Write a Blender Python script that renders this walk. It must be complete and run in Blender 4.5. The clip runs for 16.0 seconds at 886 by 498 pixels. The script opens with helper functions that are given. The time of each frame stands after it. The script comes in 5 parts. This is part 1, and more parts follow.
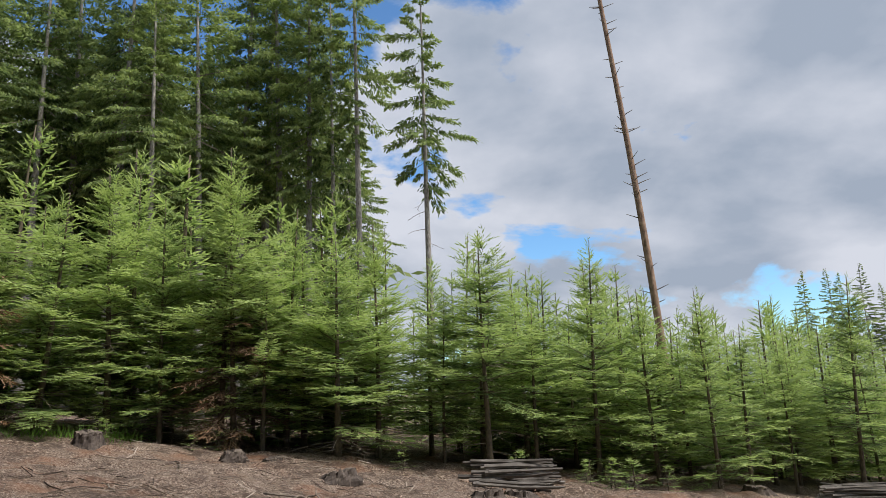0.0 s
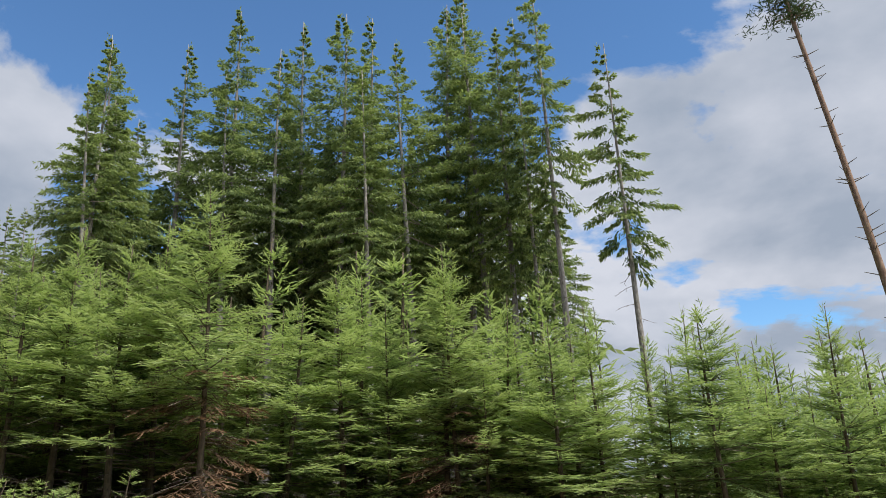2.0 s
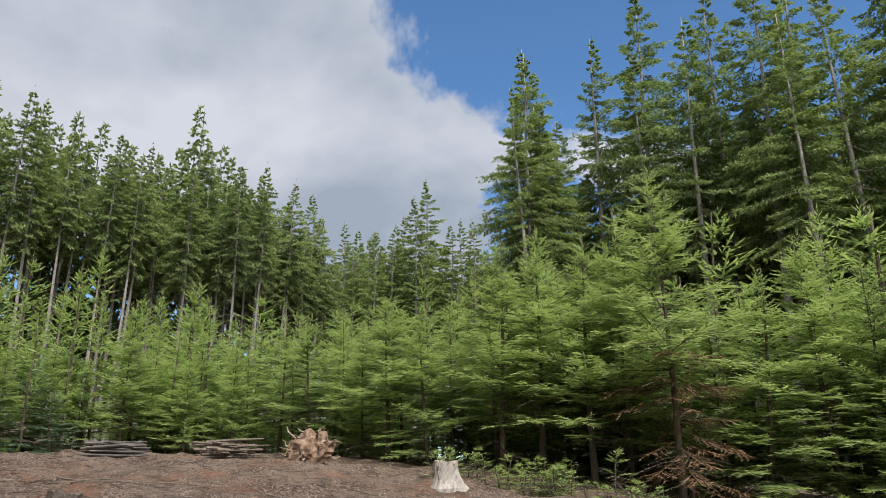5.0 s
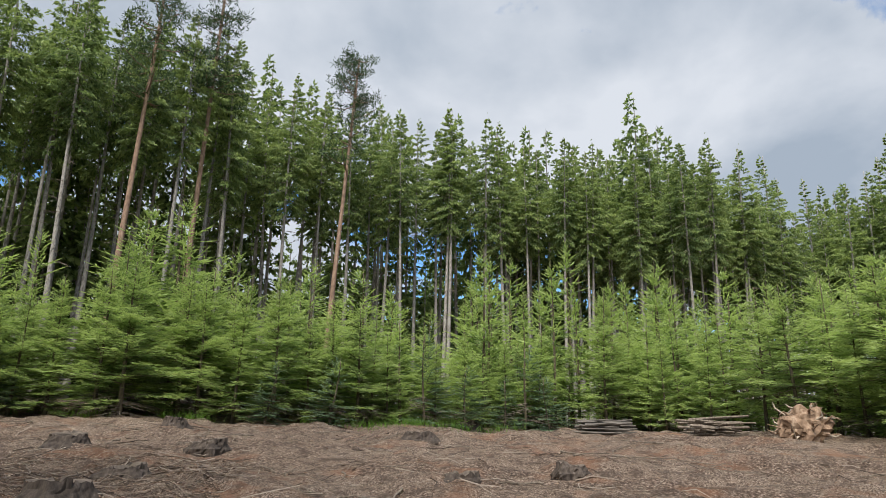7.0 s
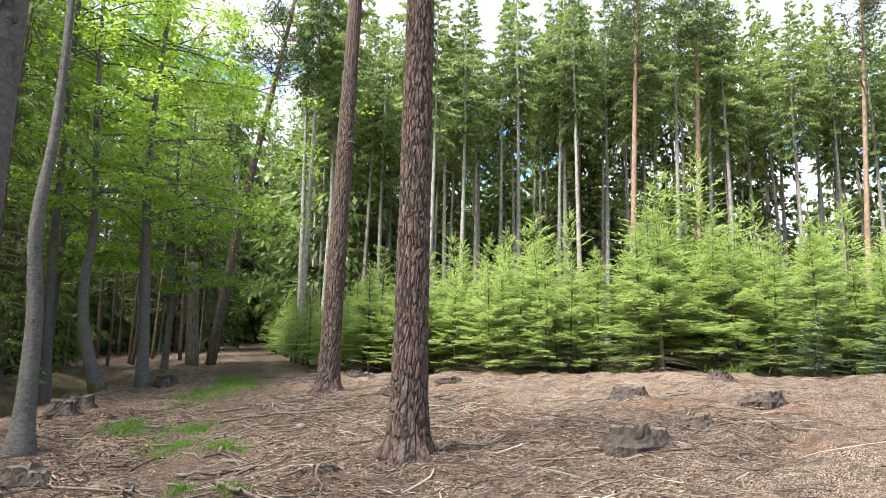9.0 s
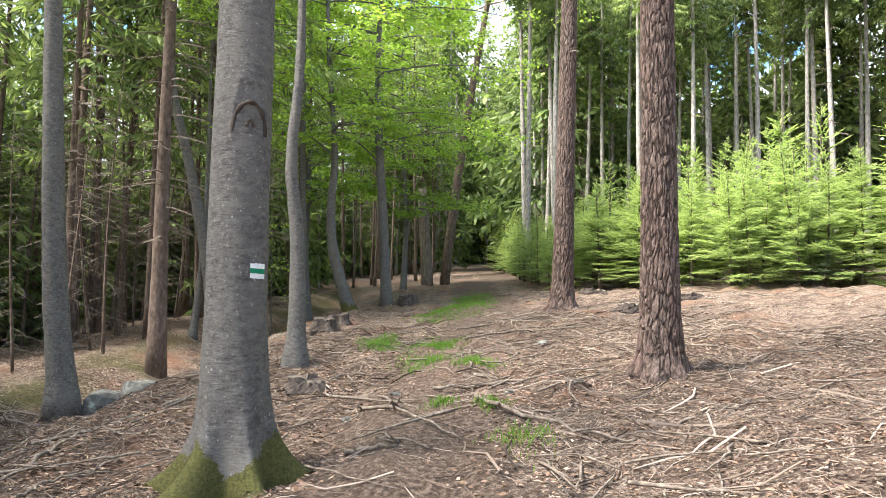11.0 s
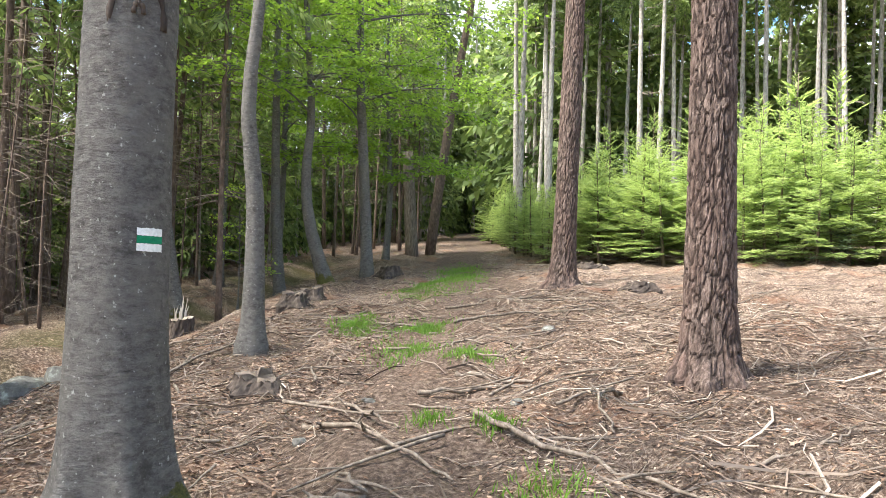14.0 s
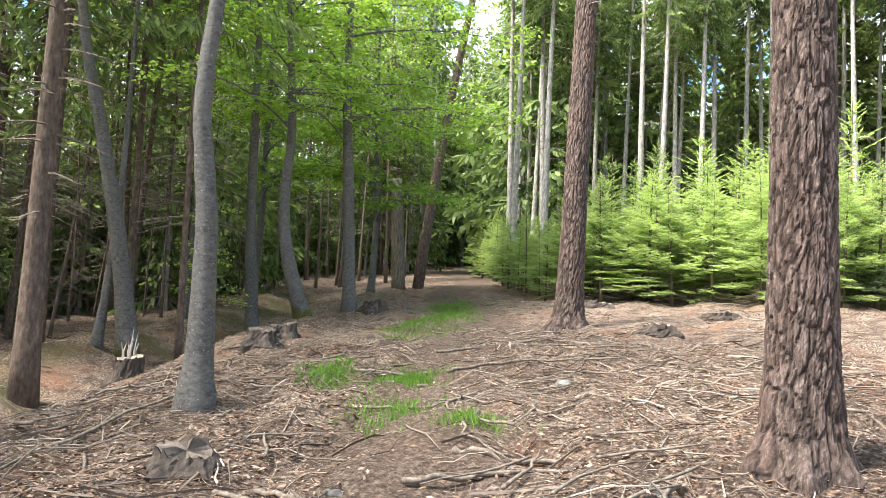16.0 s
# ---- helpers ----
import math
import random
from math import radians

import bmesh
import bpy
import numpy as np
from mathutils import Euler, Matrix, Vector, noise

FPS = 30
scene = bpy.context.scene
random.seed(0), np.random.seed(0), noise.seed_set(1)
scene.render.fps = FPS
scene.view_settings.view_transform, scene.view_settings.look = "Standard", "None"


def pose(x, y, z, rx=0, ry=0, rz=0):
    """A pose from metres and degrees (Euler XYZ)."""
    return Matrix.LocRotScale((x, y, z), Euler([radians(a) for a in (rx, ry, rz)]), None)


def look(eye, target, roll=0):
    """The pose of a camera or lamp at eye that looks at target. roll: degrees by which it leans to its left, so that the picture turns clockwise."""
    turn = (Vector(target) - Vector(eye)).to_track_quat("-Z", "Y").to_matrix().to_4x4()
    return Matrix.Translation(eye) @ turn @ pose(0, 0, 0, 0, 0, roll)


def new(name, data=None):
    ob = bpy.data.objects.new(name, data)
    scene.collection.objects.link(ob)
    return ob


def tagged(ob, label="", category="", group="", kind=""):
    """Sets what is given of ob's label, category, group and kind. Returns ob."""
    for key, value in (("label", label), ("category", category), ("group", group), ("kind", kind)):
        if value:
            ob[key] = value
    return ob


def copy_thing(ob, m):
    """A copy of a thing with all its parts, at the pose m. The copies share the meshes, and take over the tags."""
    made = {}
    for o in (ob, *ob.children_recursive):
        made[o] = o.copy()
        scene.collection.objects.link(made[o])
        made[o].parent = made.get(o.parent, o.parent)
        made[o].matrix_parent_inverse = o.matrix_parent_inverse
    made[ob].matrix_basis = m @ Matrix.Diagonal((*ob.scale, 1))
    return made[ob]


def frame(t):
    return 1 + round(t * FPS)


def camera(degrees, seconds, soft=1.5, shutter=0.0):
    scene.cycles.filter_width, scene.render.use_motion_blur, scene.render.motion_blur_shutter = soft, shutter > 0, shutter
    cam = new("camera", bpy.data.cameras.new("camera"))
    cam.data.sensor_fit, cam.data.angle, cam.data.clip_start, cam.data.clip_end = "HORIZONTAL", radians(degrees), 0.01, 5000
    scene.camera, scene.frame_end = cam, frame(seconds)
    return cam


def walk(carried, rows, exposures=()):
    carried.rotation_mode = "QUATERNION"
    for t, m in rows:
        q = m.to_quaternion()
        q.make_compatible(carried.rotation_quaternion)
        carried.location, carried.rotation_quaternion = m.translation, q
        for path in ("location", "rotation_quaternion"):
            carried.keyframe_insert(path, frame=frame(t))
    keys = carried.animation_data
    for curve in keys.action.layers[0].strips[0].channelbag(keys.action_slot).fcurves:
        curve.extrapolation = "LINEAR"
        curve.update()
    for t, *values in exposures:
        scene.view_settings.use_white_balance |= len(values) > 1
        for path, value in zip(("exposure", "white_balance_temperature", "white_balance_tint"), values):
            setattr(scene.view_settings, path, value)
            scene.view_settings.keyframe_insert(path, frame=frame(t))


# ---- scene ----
cam = camera(62.3, 16.0, 0.6)
PATH = [
    (0.0, pose(-0.0, -0.0, 1.55, 100.89, 1.95, -0.12)),
    (0.5, pose(0.002, -0.009, 1.602, 102.82, 2.06, 3.44)),
    (1.0, pose(-0.034, -0.047, 1.623, 104.75, 2.32, 7.16)),
    (1.5, pose(-0.082, -0.09, 1.63, 106.47, 2.6, 11.41)),
    (2.0, pose(-0.13, -0.114, 1.648, 107.67, 2.5, 16.16)),
    (2.5, pose(-0.197, -0.149, 1.668, 108.26, 1.83, 20.87)),
    (3.0, pose(-0.275, -0.185, 1.684, 108.48, 0.93, 26.1)),
    (3.2, pose(-0.31, -0.199, 1.689, 108.52, 0.59, 28.24)),
    (5.3, pose(-0.692, -0.369, 1.678, 106.82, 0.62, 53.3)),
    (5.5, pose(-0.701, -0.366, 1.675, 106.7, 0.61, 56.5)),
    (6.0, pose(-0.687, -0.362, 1.659, 106.33, -0.12, 65.4)),
    (6.5, pose(-0.679, -0.394, 1.636, 106.13, -0.5, 74.86)),
    (7.0, pose(-0.691, -0.423, 1.622, 105.57, -0.58, 84.13)),
    (7.5, pose(-0.689, -0.465, 1.615, 104.52, -0.78, 93.04)),
    (8.0, pose(-0.665, -0.543, 1.604, 103.7, -1.23, 104.3)),
    (8.5, pose(-0.623, -0.638, 1.595, 102.89, -1.35, 115.16)),
    (9.0, pose(-0.597, -0.727, 1.583, 101.6, -1.16, 123.08)),
    (9.5, pose(-0.54, -0.833, 1.592, 100.46, -0.8, 128.68)),
    (10.0, pose(-0.51, -0.924, 1.579, 98.97, -0.68, 134.18)),
    (10.2, pose(-0.508, -0.954, 1.57, 98.19, -0.75, 136.2)),
    (12.3, pose(-1.021, -1.467, 1.607, 92.36, -1.49, 141.36)),
    (12.5, pose(-1.083, -1.567, 1.616, 92.39, -1.5, 141.31)),
    (13.0, pose(-1.348, -1.866, 1.61, 92.98, -2.24, 141.37)),
    (13.5, pose(-1.554, -2.149, 1.659, 93.15, -2.56, 140.99)),
    (14.0, pose(-1.72, -2.465, 1.693, 92.59, -1.83, 138.95)),
    (14.5, pose(-1.995, -2.78, 1.668, 91.94, -1.74, 138.76)),
    (15.0, pose(-2.228, -3.095, 1.711, 92.99, -2.06, 137.22)),
    (15.5, pose(-2.435, -3.401, 1.751, 94.11, -2.24, 136.04)),
    (16.0, pose(-2.721, -3.723, 1.767, 95.25, -2.92, 137.87)),
]
walk(cam, PATH, ((0.0, 0.2, 6250.0, 13.0), (4.0, 0.16, 6250.0, 13.0), (6.0, 0.2, 6300.0, 12.0), (7.0, 0.32, 6300.0, 10.0), (8.0, 0.82, 6350.0, 9.0), (9.0, 1.62, 6300.0, 10.0), (9.6, 1.86, 6350.0, 11.0), (12.5, 2.14, 6350.0, 13.0), (16.0, 2.2, 6300.0, 11.0)))

# ---- world, sun ----
SUN_AZ = Vector((0.95, -0.312))         # towards the sun, on the plan
SUN_EL = radians(54)
world = bpy.data.worlds.new("sky")
scene.world = world
world.use_nodes = True
wn, wl = world.node_tree.nodes, world.node_tree.links
for n in list(wn):
    wn.remove(n)


def wnode(kind, **values):
    n = wn.new(kind)
    for k, v in values.items():
        n.inputs[k].default_value = v
    return n


sky = wn.new("ShaderNodeTexSky")
sky.sky_type = "NISHITA"
sky.sun_disc = False
sky.sun_elevation = SUN_EL
sky.sun_rotation = math.atan2(SUN_AZ.x, SUN_AZ.y)
sky.air_density, sky.dust_density, sky.ozone_density = 1.0, 0.0, 4.0
blue = wn.new("ShaderNodeBackground")
blue.inputs["Strength"].default_value = 0.135
azure = wn.new("ShaderNodeMix")
azure.data_type, azure.blend_type = "RGBA", "MULTIPLY"
azure.inputs[0].default_value, azure.inputs[7].default_value = 1.0, (0.78, 0.99, 1.06, 1)
wl.new(sky.outputs["Color"], azure.inputs[6])
wl.new(azure.outputs[2], blue.inputs["Color"])
coord = wn.new("ShaderNodeTexCoord")
split = wn.new("ShaderNodeSeparateXYZ")
wl.new(coord.outputs["Generated"], split.inputs[0])


def wmath(op, a, b):
    n = wn.new("ShaderNodeMath")
    n.operation = op
    for i, v in enumerate((a, b)):
        if isinstance(v, (int, float)):
            n.inputs[i].default_value = v
        else:
            wl.new(v, n.inputs[i])
    return n.outputs[0]


flat = wmath("ADD", wmath("MAXIMUM", split.outputs[2], 0.0), 0.35)
comb = wn.new("ShaderNodeCombineXYZ")
wl.new(wmath("DIVIDE", split.outputs[0], flat), comb.inputs[0])
wl.new(wmath("DIVIDE", split.outputs[1], flat), comb.inputs[1])
comb.inputs[2].default_value = 3.7
cloud_shape = wnode("ShaderNodeTexNoise", Scale=1.7, Detail=12.0, Roughness=0.56, Distortion=0.25)
wl.new(comb.outputs[0], cloud_shape.inputs["Vector"])
cover = wn.new("ShaderNodeValToRGB")
cover.color_ramp.elements[0].position, cover.color_ramp.elements[0].color = 0.405, (0, 0, 0, 1)
cover.color_ramp.elements[1].position, cover.color_ramp.elements[1].color = 0.45, (1, 1, 1, 1)
# a wide gap in the clouds above the old spruces
gapdot = wn.new("ShaderNodeVectorMath")
gapdot.operation = "DOT_PRODUCT"
wl.new(coord.outputs["Generated"], gapdot.inputs[0])
gapdot.inputs[1].default_value = (-0.38, 0.68, 0.63)
gaprange = wn.new("ShaderNodeMapRange")
gaprange.inputs["From Min"].default_value, gaprange.inputs["From Max"].default_value = 0.90, 0.985
gaprange.inputs["To Min"].default_value, gaprange.inputs["To Max"].default_value = 0.0, 0.13
wl.new(gapdot.outputs["Value"], gaprange.inputs["Value"])
wl.new(wmath("SUBTRACT", cloud_shape.outputs["Fac"], gaprange.outputs["Result"]), cover.inputs["Fac"])
cloud_grey = wnode("ShaderNodeTexNoise", Scale=2.2, Detail=9.0, Roughness=0.5, Distortion=0.1)
wl.new(comb.outputs[0], cloud_grey.inputs["Vector"])
tone = wn.new("ShaderNodeValToRGB")
tone.color_ramp.elements[0].position, tone.color_ramp.elements[0].color = 0.38, (0.45, 0.52, 0.61, 1)
tone.color_ramp.elements[1].position, tone.color_ramp.elements[1].color = 0.62, (0.84, 0.87, 0.92, 1)
wl.new(cloud_grey.outputs["Fac"], tone.inputs["Fac"])
white = wn.new("ShaderNodeBackground")
white.inputs["Strength"].default_value = 0.71
wl.new(tone.outputs["Color"], white.inputs["Color"])
mixw = wn.new("ShaderNodeMixShader")
wl.new(cover.outputs["Color"], mixw.inputs[0])
wl.new(blue.outputs[0], mixw.inputs[1])
wl.new(white.outputs[0], mixw.inputs[2])
wout = wn.new("ShaderNodeOutputWorld")
wl.new(mixw.outputs[0], wout.inputs["Surface"])

sun = new("sun", bpy.data.lights.new("sun", "SUN"))
sun.data.energy, sun.data.angle, sun.data.color = 4.9, radians(20), (1.0, 0.95, 0.86)
sun.matrix_world = look(Vector((SUN_AZ.x * math.cos(SUN_EL), SUN_AZ.y * math.cos(SUN_EL), math.sin(SUN_EL))) * 100, (0, 0, 0))


# ---- materials ----
def material(name, rough=0.8):
    m = bpy.data.materials.new(name)
    m.use_nodes = True
    b = m.node_tree.nodes["Principled BSDF"]
    b.inputs["Roughness"].default_value = rough
    b.inputs["Specular IOR Level"].default_value = 0.25
    return m, m.node_tree.nodes, m.node_tree.links, b


def ramp(nodes, links, fac, stops):
    r = nodes.new("ShaderNodeValToRGB")
    while len(r.color_ramp.elements) < len(stops):
        r.color_ramp.elements.new(0.5)
    for e, (p, c) in zip(r.color_ramp.elements, stops):
        e.position, e.color = p, (*c, 1)
    links.new(fac, r.inputs["Fac"])
    return r.outputs["Color"]


def tex(nodes, links, scale, detail=5.0, rough=0.6, stretch=(1, 1, 1), coords="Object", kind="ShaderNodeTexNoise"):
    if coords == "World":
        vec = nodes.new("ShaderNodeNewGeometry").outputs["Position"]
    else:
        vec = nodes.new("ShaderNodeTexCoord").outputs[coords]
    mp = nodes.new("ShaderNodeMapping")
    mp.inputs["Scale"].default_value = stretch
    links.new(vec, mp.inputs["Vector"])
    t = nodes.new(kind)
    t.inputs["Scale"].default_value = scale
    if kind == "ShaderNodeTexNoise":
        t.inputs["Detail"].default_value, t.inputs["Roughness"].default_value = detail, rough
    links.new(mp.outputs[0], t.inputs["Vector"])
    return t.outputs["Distance" if kind == "ShaderNodeTexVoronoi" else "Fac"]


def blend(nodes, links, fac, a, b, mode="MIX"):
    n = nodes.new("ShaderNodeMix")
    n.data_type, n.blend_type = "RGBA", mode
    for sock, v in ((n.inputs[0], fac), (n.inputs[6], a), (n.inputs[7], b)):
        if isinstance(v, (int, float)):
            sock.default_value = v
        elif isinstance(v, tuple):
            sock.default_value = (*v, 1)
        else:
            links.new(v, sock)
    return n.outputs[2]


def relief(nodes, links, bsdf, height, strength, distance):
    n = nodes.new("ShaderNodeBump")
    n.inputs["Strength"].default_value, n.inputs["Distance"].default_value = strength, distance
    links.new(height, n.inputs["Height"])
    links.new(n.outputs[0], bsdf.inputs["Normal"])


def foliage(name, dark, mid, bright, through_light=0.3, rough=0.55):
    """Needles or leaves: young growth bright, old dark, with crown shade and top light painted in, by the 'fresh'
    attribute of the mesh.
    """
    m, nd, lk, b = material(name, rough)
    at = nd.new("ShaderNodeAttribute")
    at.attribute_name = "fresh"
    island = nd.new("ShaderNodeNewGeometry").outputs["Random Per Island"]
    own = nd.new("ShaderNodeObjectInfo").outputs["Random"]
    s1 = nd.new("ShaderNodeMath")
    s1.operation = "MULTIPLY_ADD"
    lk.new(island, s1.inputs[0])
    s1.inputs[1].default_value = 0.42
    lk.new(at.outputs["Fac"], s1.inputs[2])
    s2 = nd.new("ShaderNodeMath")
    s2.operation = "MULTIPLY_ADD"
    lk.new(own, s2.inputs[0])
    s2.inputs[1].default_value = 0.25
    lk.new(s1.outputs[0], s2.inputs[2])
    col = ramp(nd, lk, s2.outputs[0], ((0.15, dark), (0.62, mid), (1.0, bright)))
    grain = tex(nd, lk, 90.0, 2.0)
    col = blend(nd, lk, 0.5, col, ramp(nd, lk, grain, ((0.3, (0.6, 0.6, 0.6)), (0.7, (1, 1, 1)))), "MULTIPLY")
    lk.new(col, b.inputs["Base Color"])
    tr = nd.new("ShaderNodeBsdfTranslucent")
    lk.new(blend(nd, lk, 1.0, col, (1.12, 1.15, 0.85), "MULTIPLY"), tr.inputs["Color"])
    mx = nd.new("ShaderNodeMixShader")
    mx.inputs[0].default_value = through_light
    lk.new(b.outputs[0], mx.inputs[1])
    lk.new(tr.outputs[0], mx.inputs[2])
    lk.new(mx.outputs[0], nd["Material Output"].inputs["Surface"])
    return m


def bark(name, stops, scale, stretch, strength, distance, patches=None, rough=0.9):
    m, nd, lk, b = material(name, rough)
    fine = tex(nd, lk, scale, 8.0, 0.65, stretch)
    col = ramp(nd, lk, fine, stops)
    if patches:
        big = tex(nd, lk, patches[0], 4.0, 0.6)
        col = blend(nd, lk, ramp(nd, lk, big, ((patches[1], (0, 0, 0)), (patches[1] + 0.12, (1, 1, 1)))), col, patches[2])
    lk.new(col, b.inputs["Base Color"])
    relief(nd, lk, b, fine, strength, distance)
    return m


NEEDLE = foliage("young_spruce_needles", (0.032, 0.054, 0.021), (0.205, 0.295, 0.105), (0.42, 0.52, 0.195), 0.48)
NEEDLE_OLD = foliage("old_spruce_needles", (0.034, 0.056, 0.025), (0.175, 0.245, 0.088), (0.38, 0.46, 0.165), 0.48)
NEEDLE_PINE = foliage("pine_needles", (0.025, 0.045, 0.018), (0.06, 0.10, 0.04), (0.11, 0.15, 0.06), 0.25)
LEAF = foliage("beech_leaves", (0.13, 0.22, 0.04), (0.30, 0.46, 0.075), (0.50, 0.66, 0.12), 0.58, 0.45)
GRASS = foliage("grass_blades", (0.06, 0.13, 0.02), (0.13, 0.25, 0.035), (0.2, 0.33, 0.05), 0.35)
BLUEISH = foliage("young_pine_needles", (0.05, 0.09, 0.05), (0.11, 0.17, 0.10), (0.18, 0.25, 0.15), 0.3)
DEAD = foliage("dead_needles", (0.07, 0.05, 0.034), (0.15, 0.10, 0.065), (0.25, 0.15, 0.085), 0.2)
BARK_SPRUCE = bark("spruce_bark", ((0.3, (0.10, 0.088, 0.077)), (0.5, (0.27, 0.248, 0.225)), (0.72, (0.45, 0.425, 0.395))), 14.0, (1, 1, 0.35), 0.8, 0.02, (1.3, 0.55, (0.33, 0.315, 0.275)))
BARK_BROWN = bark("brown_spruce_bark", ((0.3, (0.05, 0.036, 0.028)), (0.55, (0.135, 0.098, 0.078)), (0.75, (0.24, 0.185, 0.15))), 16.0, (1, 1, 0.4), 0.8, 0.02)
BARK_YOUNG = bark("young_spruce_bark", ((0.3, (0.05, 0.04, 0.028)), (0.7, (0.17, 0.135, 0.09))), 30.0, (1, 1, 0.3), 0.6, 0.01)
BARK_PINE_HIGH = bark("pine_upper_bark", ((0.3, (0.13, 0.08, 0.058)), (0.55, (0.28, 0.19, 0.135)), (0.8, (0.42, 0.31, 0.225))), 9.0, (1, 1, 0.4), 0.6, 0.02)
DEADWOOD = bark("dead_wood", ((0.3, (0.07, 0.055, 0.043)), (0.55, (0.20, 0.162, 0.128)), (0.8, (0.36, 0.31, 0.255))), 22.0, (1, 1, 0.25), 0.7, 0.01)


def pine_bark():
    m, nd, lk, b = material("pine_plate_bark", 0.92)
    at = nd.new("ShaderNodeAttribute")
    at.attribute_name = "fresh"
    fine = tex(nd, lk, 40.0, 10.0, 0.75, (1, 1, 0.22))
    plate = ramp(nd, lk, fine, ((0.36, (0.05, 0.037, 0.032)), (0.5, (0.112, 0.08, 0.066)), (0.62, (0.235, 0.18, 0.155))))
    red = blend(nd, lk, ramp(nd, lk, tex(nd, lk, 2.4, 4.0, 0.6, (1, 1, 0.3)), ((0.45, (0, 0, 0)), (0.65, (1, 1, 1)))), plate, (0.15, 0.093, 0.074), "MIX")
    shift = nd.new("ShaderNodeTexNoise")
    shift.inputs["Scale"].default_value, shift.inputs["Detail"].default_value = 7.0, 4.0
    oc = nd.new("ShaderNodeTexCoord").outputs["Object"]
    lk.new(oc, shift.inputs["Vector"])
    warp = nd.new("ShaderNodeVectorMath")
    warp.operation = "MULTIPLY_ADD"
    lk.new(shift.outputs["Color"], warp.inputs[0])
    warp.inputs[1].default_value = (0.14, 0.14, 0.2)
    lk.new(oc, warp.inputs[2])
    mp = nd.new("ShaderNodeMapping")
    mp.inputs["Scale"].default_value = (1, 1, 0.24)
    lk.new(warp.outputs[0], mp.inputs["Vector"])
    cell = nd.new("ShaderNodeTexVoronoi")
    cell.feature = "DISTANCE_TO_EDGE"
    cell.inputs["Scale"].default_value = 27.0
    lk.new(mp.outputs[0], cell.inputs["Vector"])
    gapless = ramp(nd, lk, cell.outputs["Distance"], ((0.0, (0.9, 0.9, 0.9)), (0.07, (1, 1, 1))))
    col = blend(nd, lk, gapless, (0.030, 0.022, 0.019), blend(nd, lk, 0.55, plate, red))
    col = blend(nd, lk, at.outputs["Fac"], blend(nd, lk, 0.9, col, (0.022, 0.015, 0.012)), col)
    lk.new(col, b.inputs["Base Color"])
    up = nd.new("ShaderNodeMath")
    up.operation = "MULTIPLY_ADD"
    lk.new(fine, up.inputs[0])
    up.inputs[1].default_value = 0.5
    lk.new(gapless, up.inputs[2])
    relief(nd, lk, b, up.outputs[0], 0.9, 0.03)
    return m


def beech_bark():
    m, nd, lk, b = material("beech_bark", 0.85)
    bands = tex(nd, lk, 18.0, 10.0, 0.78, (0.9, 0.9, 1.7))
    cloudy = tex(nd, lk, 3.0, 7.0, 0.65)
    spots = tex(nd, lk, 40.0, 4.0, 0.6)
    col = ramp(nd, lk, bands, ((0.36, (0.058, 0.054, 0.050)), (0.47, (0.112, 0.105, 0.098)), (0.62, (0.178, 0.168, 0.157))))
    col = blend(nd, lk, ramp(nd, lk, cloudy, ((0.45, (0, 0, 0)), (0.66, (0.7, 0.7, 0.7)))), col, (0.165, 0.155, 0.14))
    col = blend(nd, lk, ramp(nd, lk, spots, ((0.64, (0, 0, 0)), (0.69, (1, 1, 1)))), col, (0.34, 0.345, 0.315))
    wrinkle = tex(nd, lk, 22.0, 7.0, 0.7, (0.42, 0.42, 2.0))
    col = blend(nd, lk, ramp(nd, lk, wrinkle, ((0.34, (0.7, 0.7, 0.7)), (0.385, (0, 0, 0)))), col, (0.05, 0.046, 0.042))
    blot = tex(nd, lk, 11.0, 6.0, 0.7)
    col = blend(nd, lk, ramp(nd, lk, blot, ((0.36, (0.6, 0.6, 0.6)), (0.43, (0, 0, 0)))), col, (0.06, 0.056, 0.05))
    at = nd.new("ShaderNodeAttribute")
    at.attribute_name = "fresh"
    moss = ramp(nd, lk, tex(nd, lk, 45.0, 6.0, 0.7), ((0.3, (0.035, 0.037, 0.011)), (0.7, (0.135, 0.13, 0.037))))
    edge = nd.new("ShaderNodeMath")
    lk.new(at.outputs["Fac"], edge.inputs[0])
    lk.new(tex(nd, lk, 9.0, 6.0, 0.7), edge.inputs[1])
    col = blend(nd, lk, ramp(nd, lk, edge.outputs[0], ((0.92, (0, 0, 0)), (1.12, (1, 1, 1)))), col, moss)
    lk.new(col, b.inputs["Base Color"])
    rough_up = nd.new("ShaderNodeMath")
    rough_up.operation = "MULTIPLY_ADD"
    lk.new(wrinkle, rough_up.inputs[0])
    rough_up.inputs[1].default_value = 0.6
    lk.new(bands, rough_up.inputs[2])
    relief(nd, lk, b, rough_up.outputs[0], 0.9, 0.025)
    return m


BARK_PINE, BARK_BEECH = pine_bark(), beech_bark()


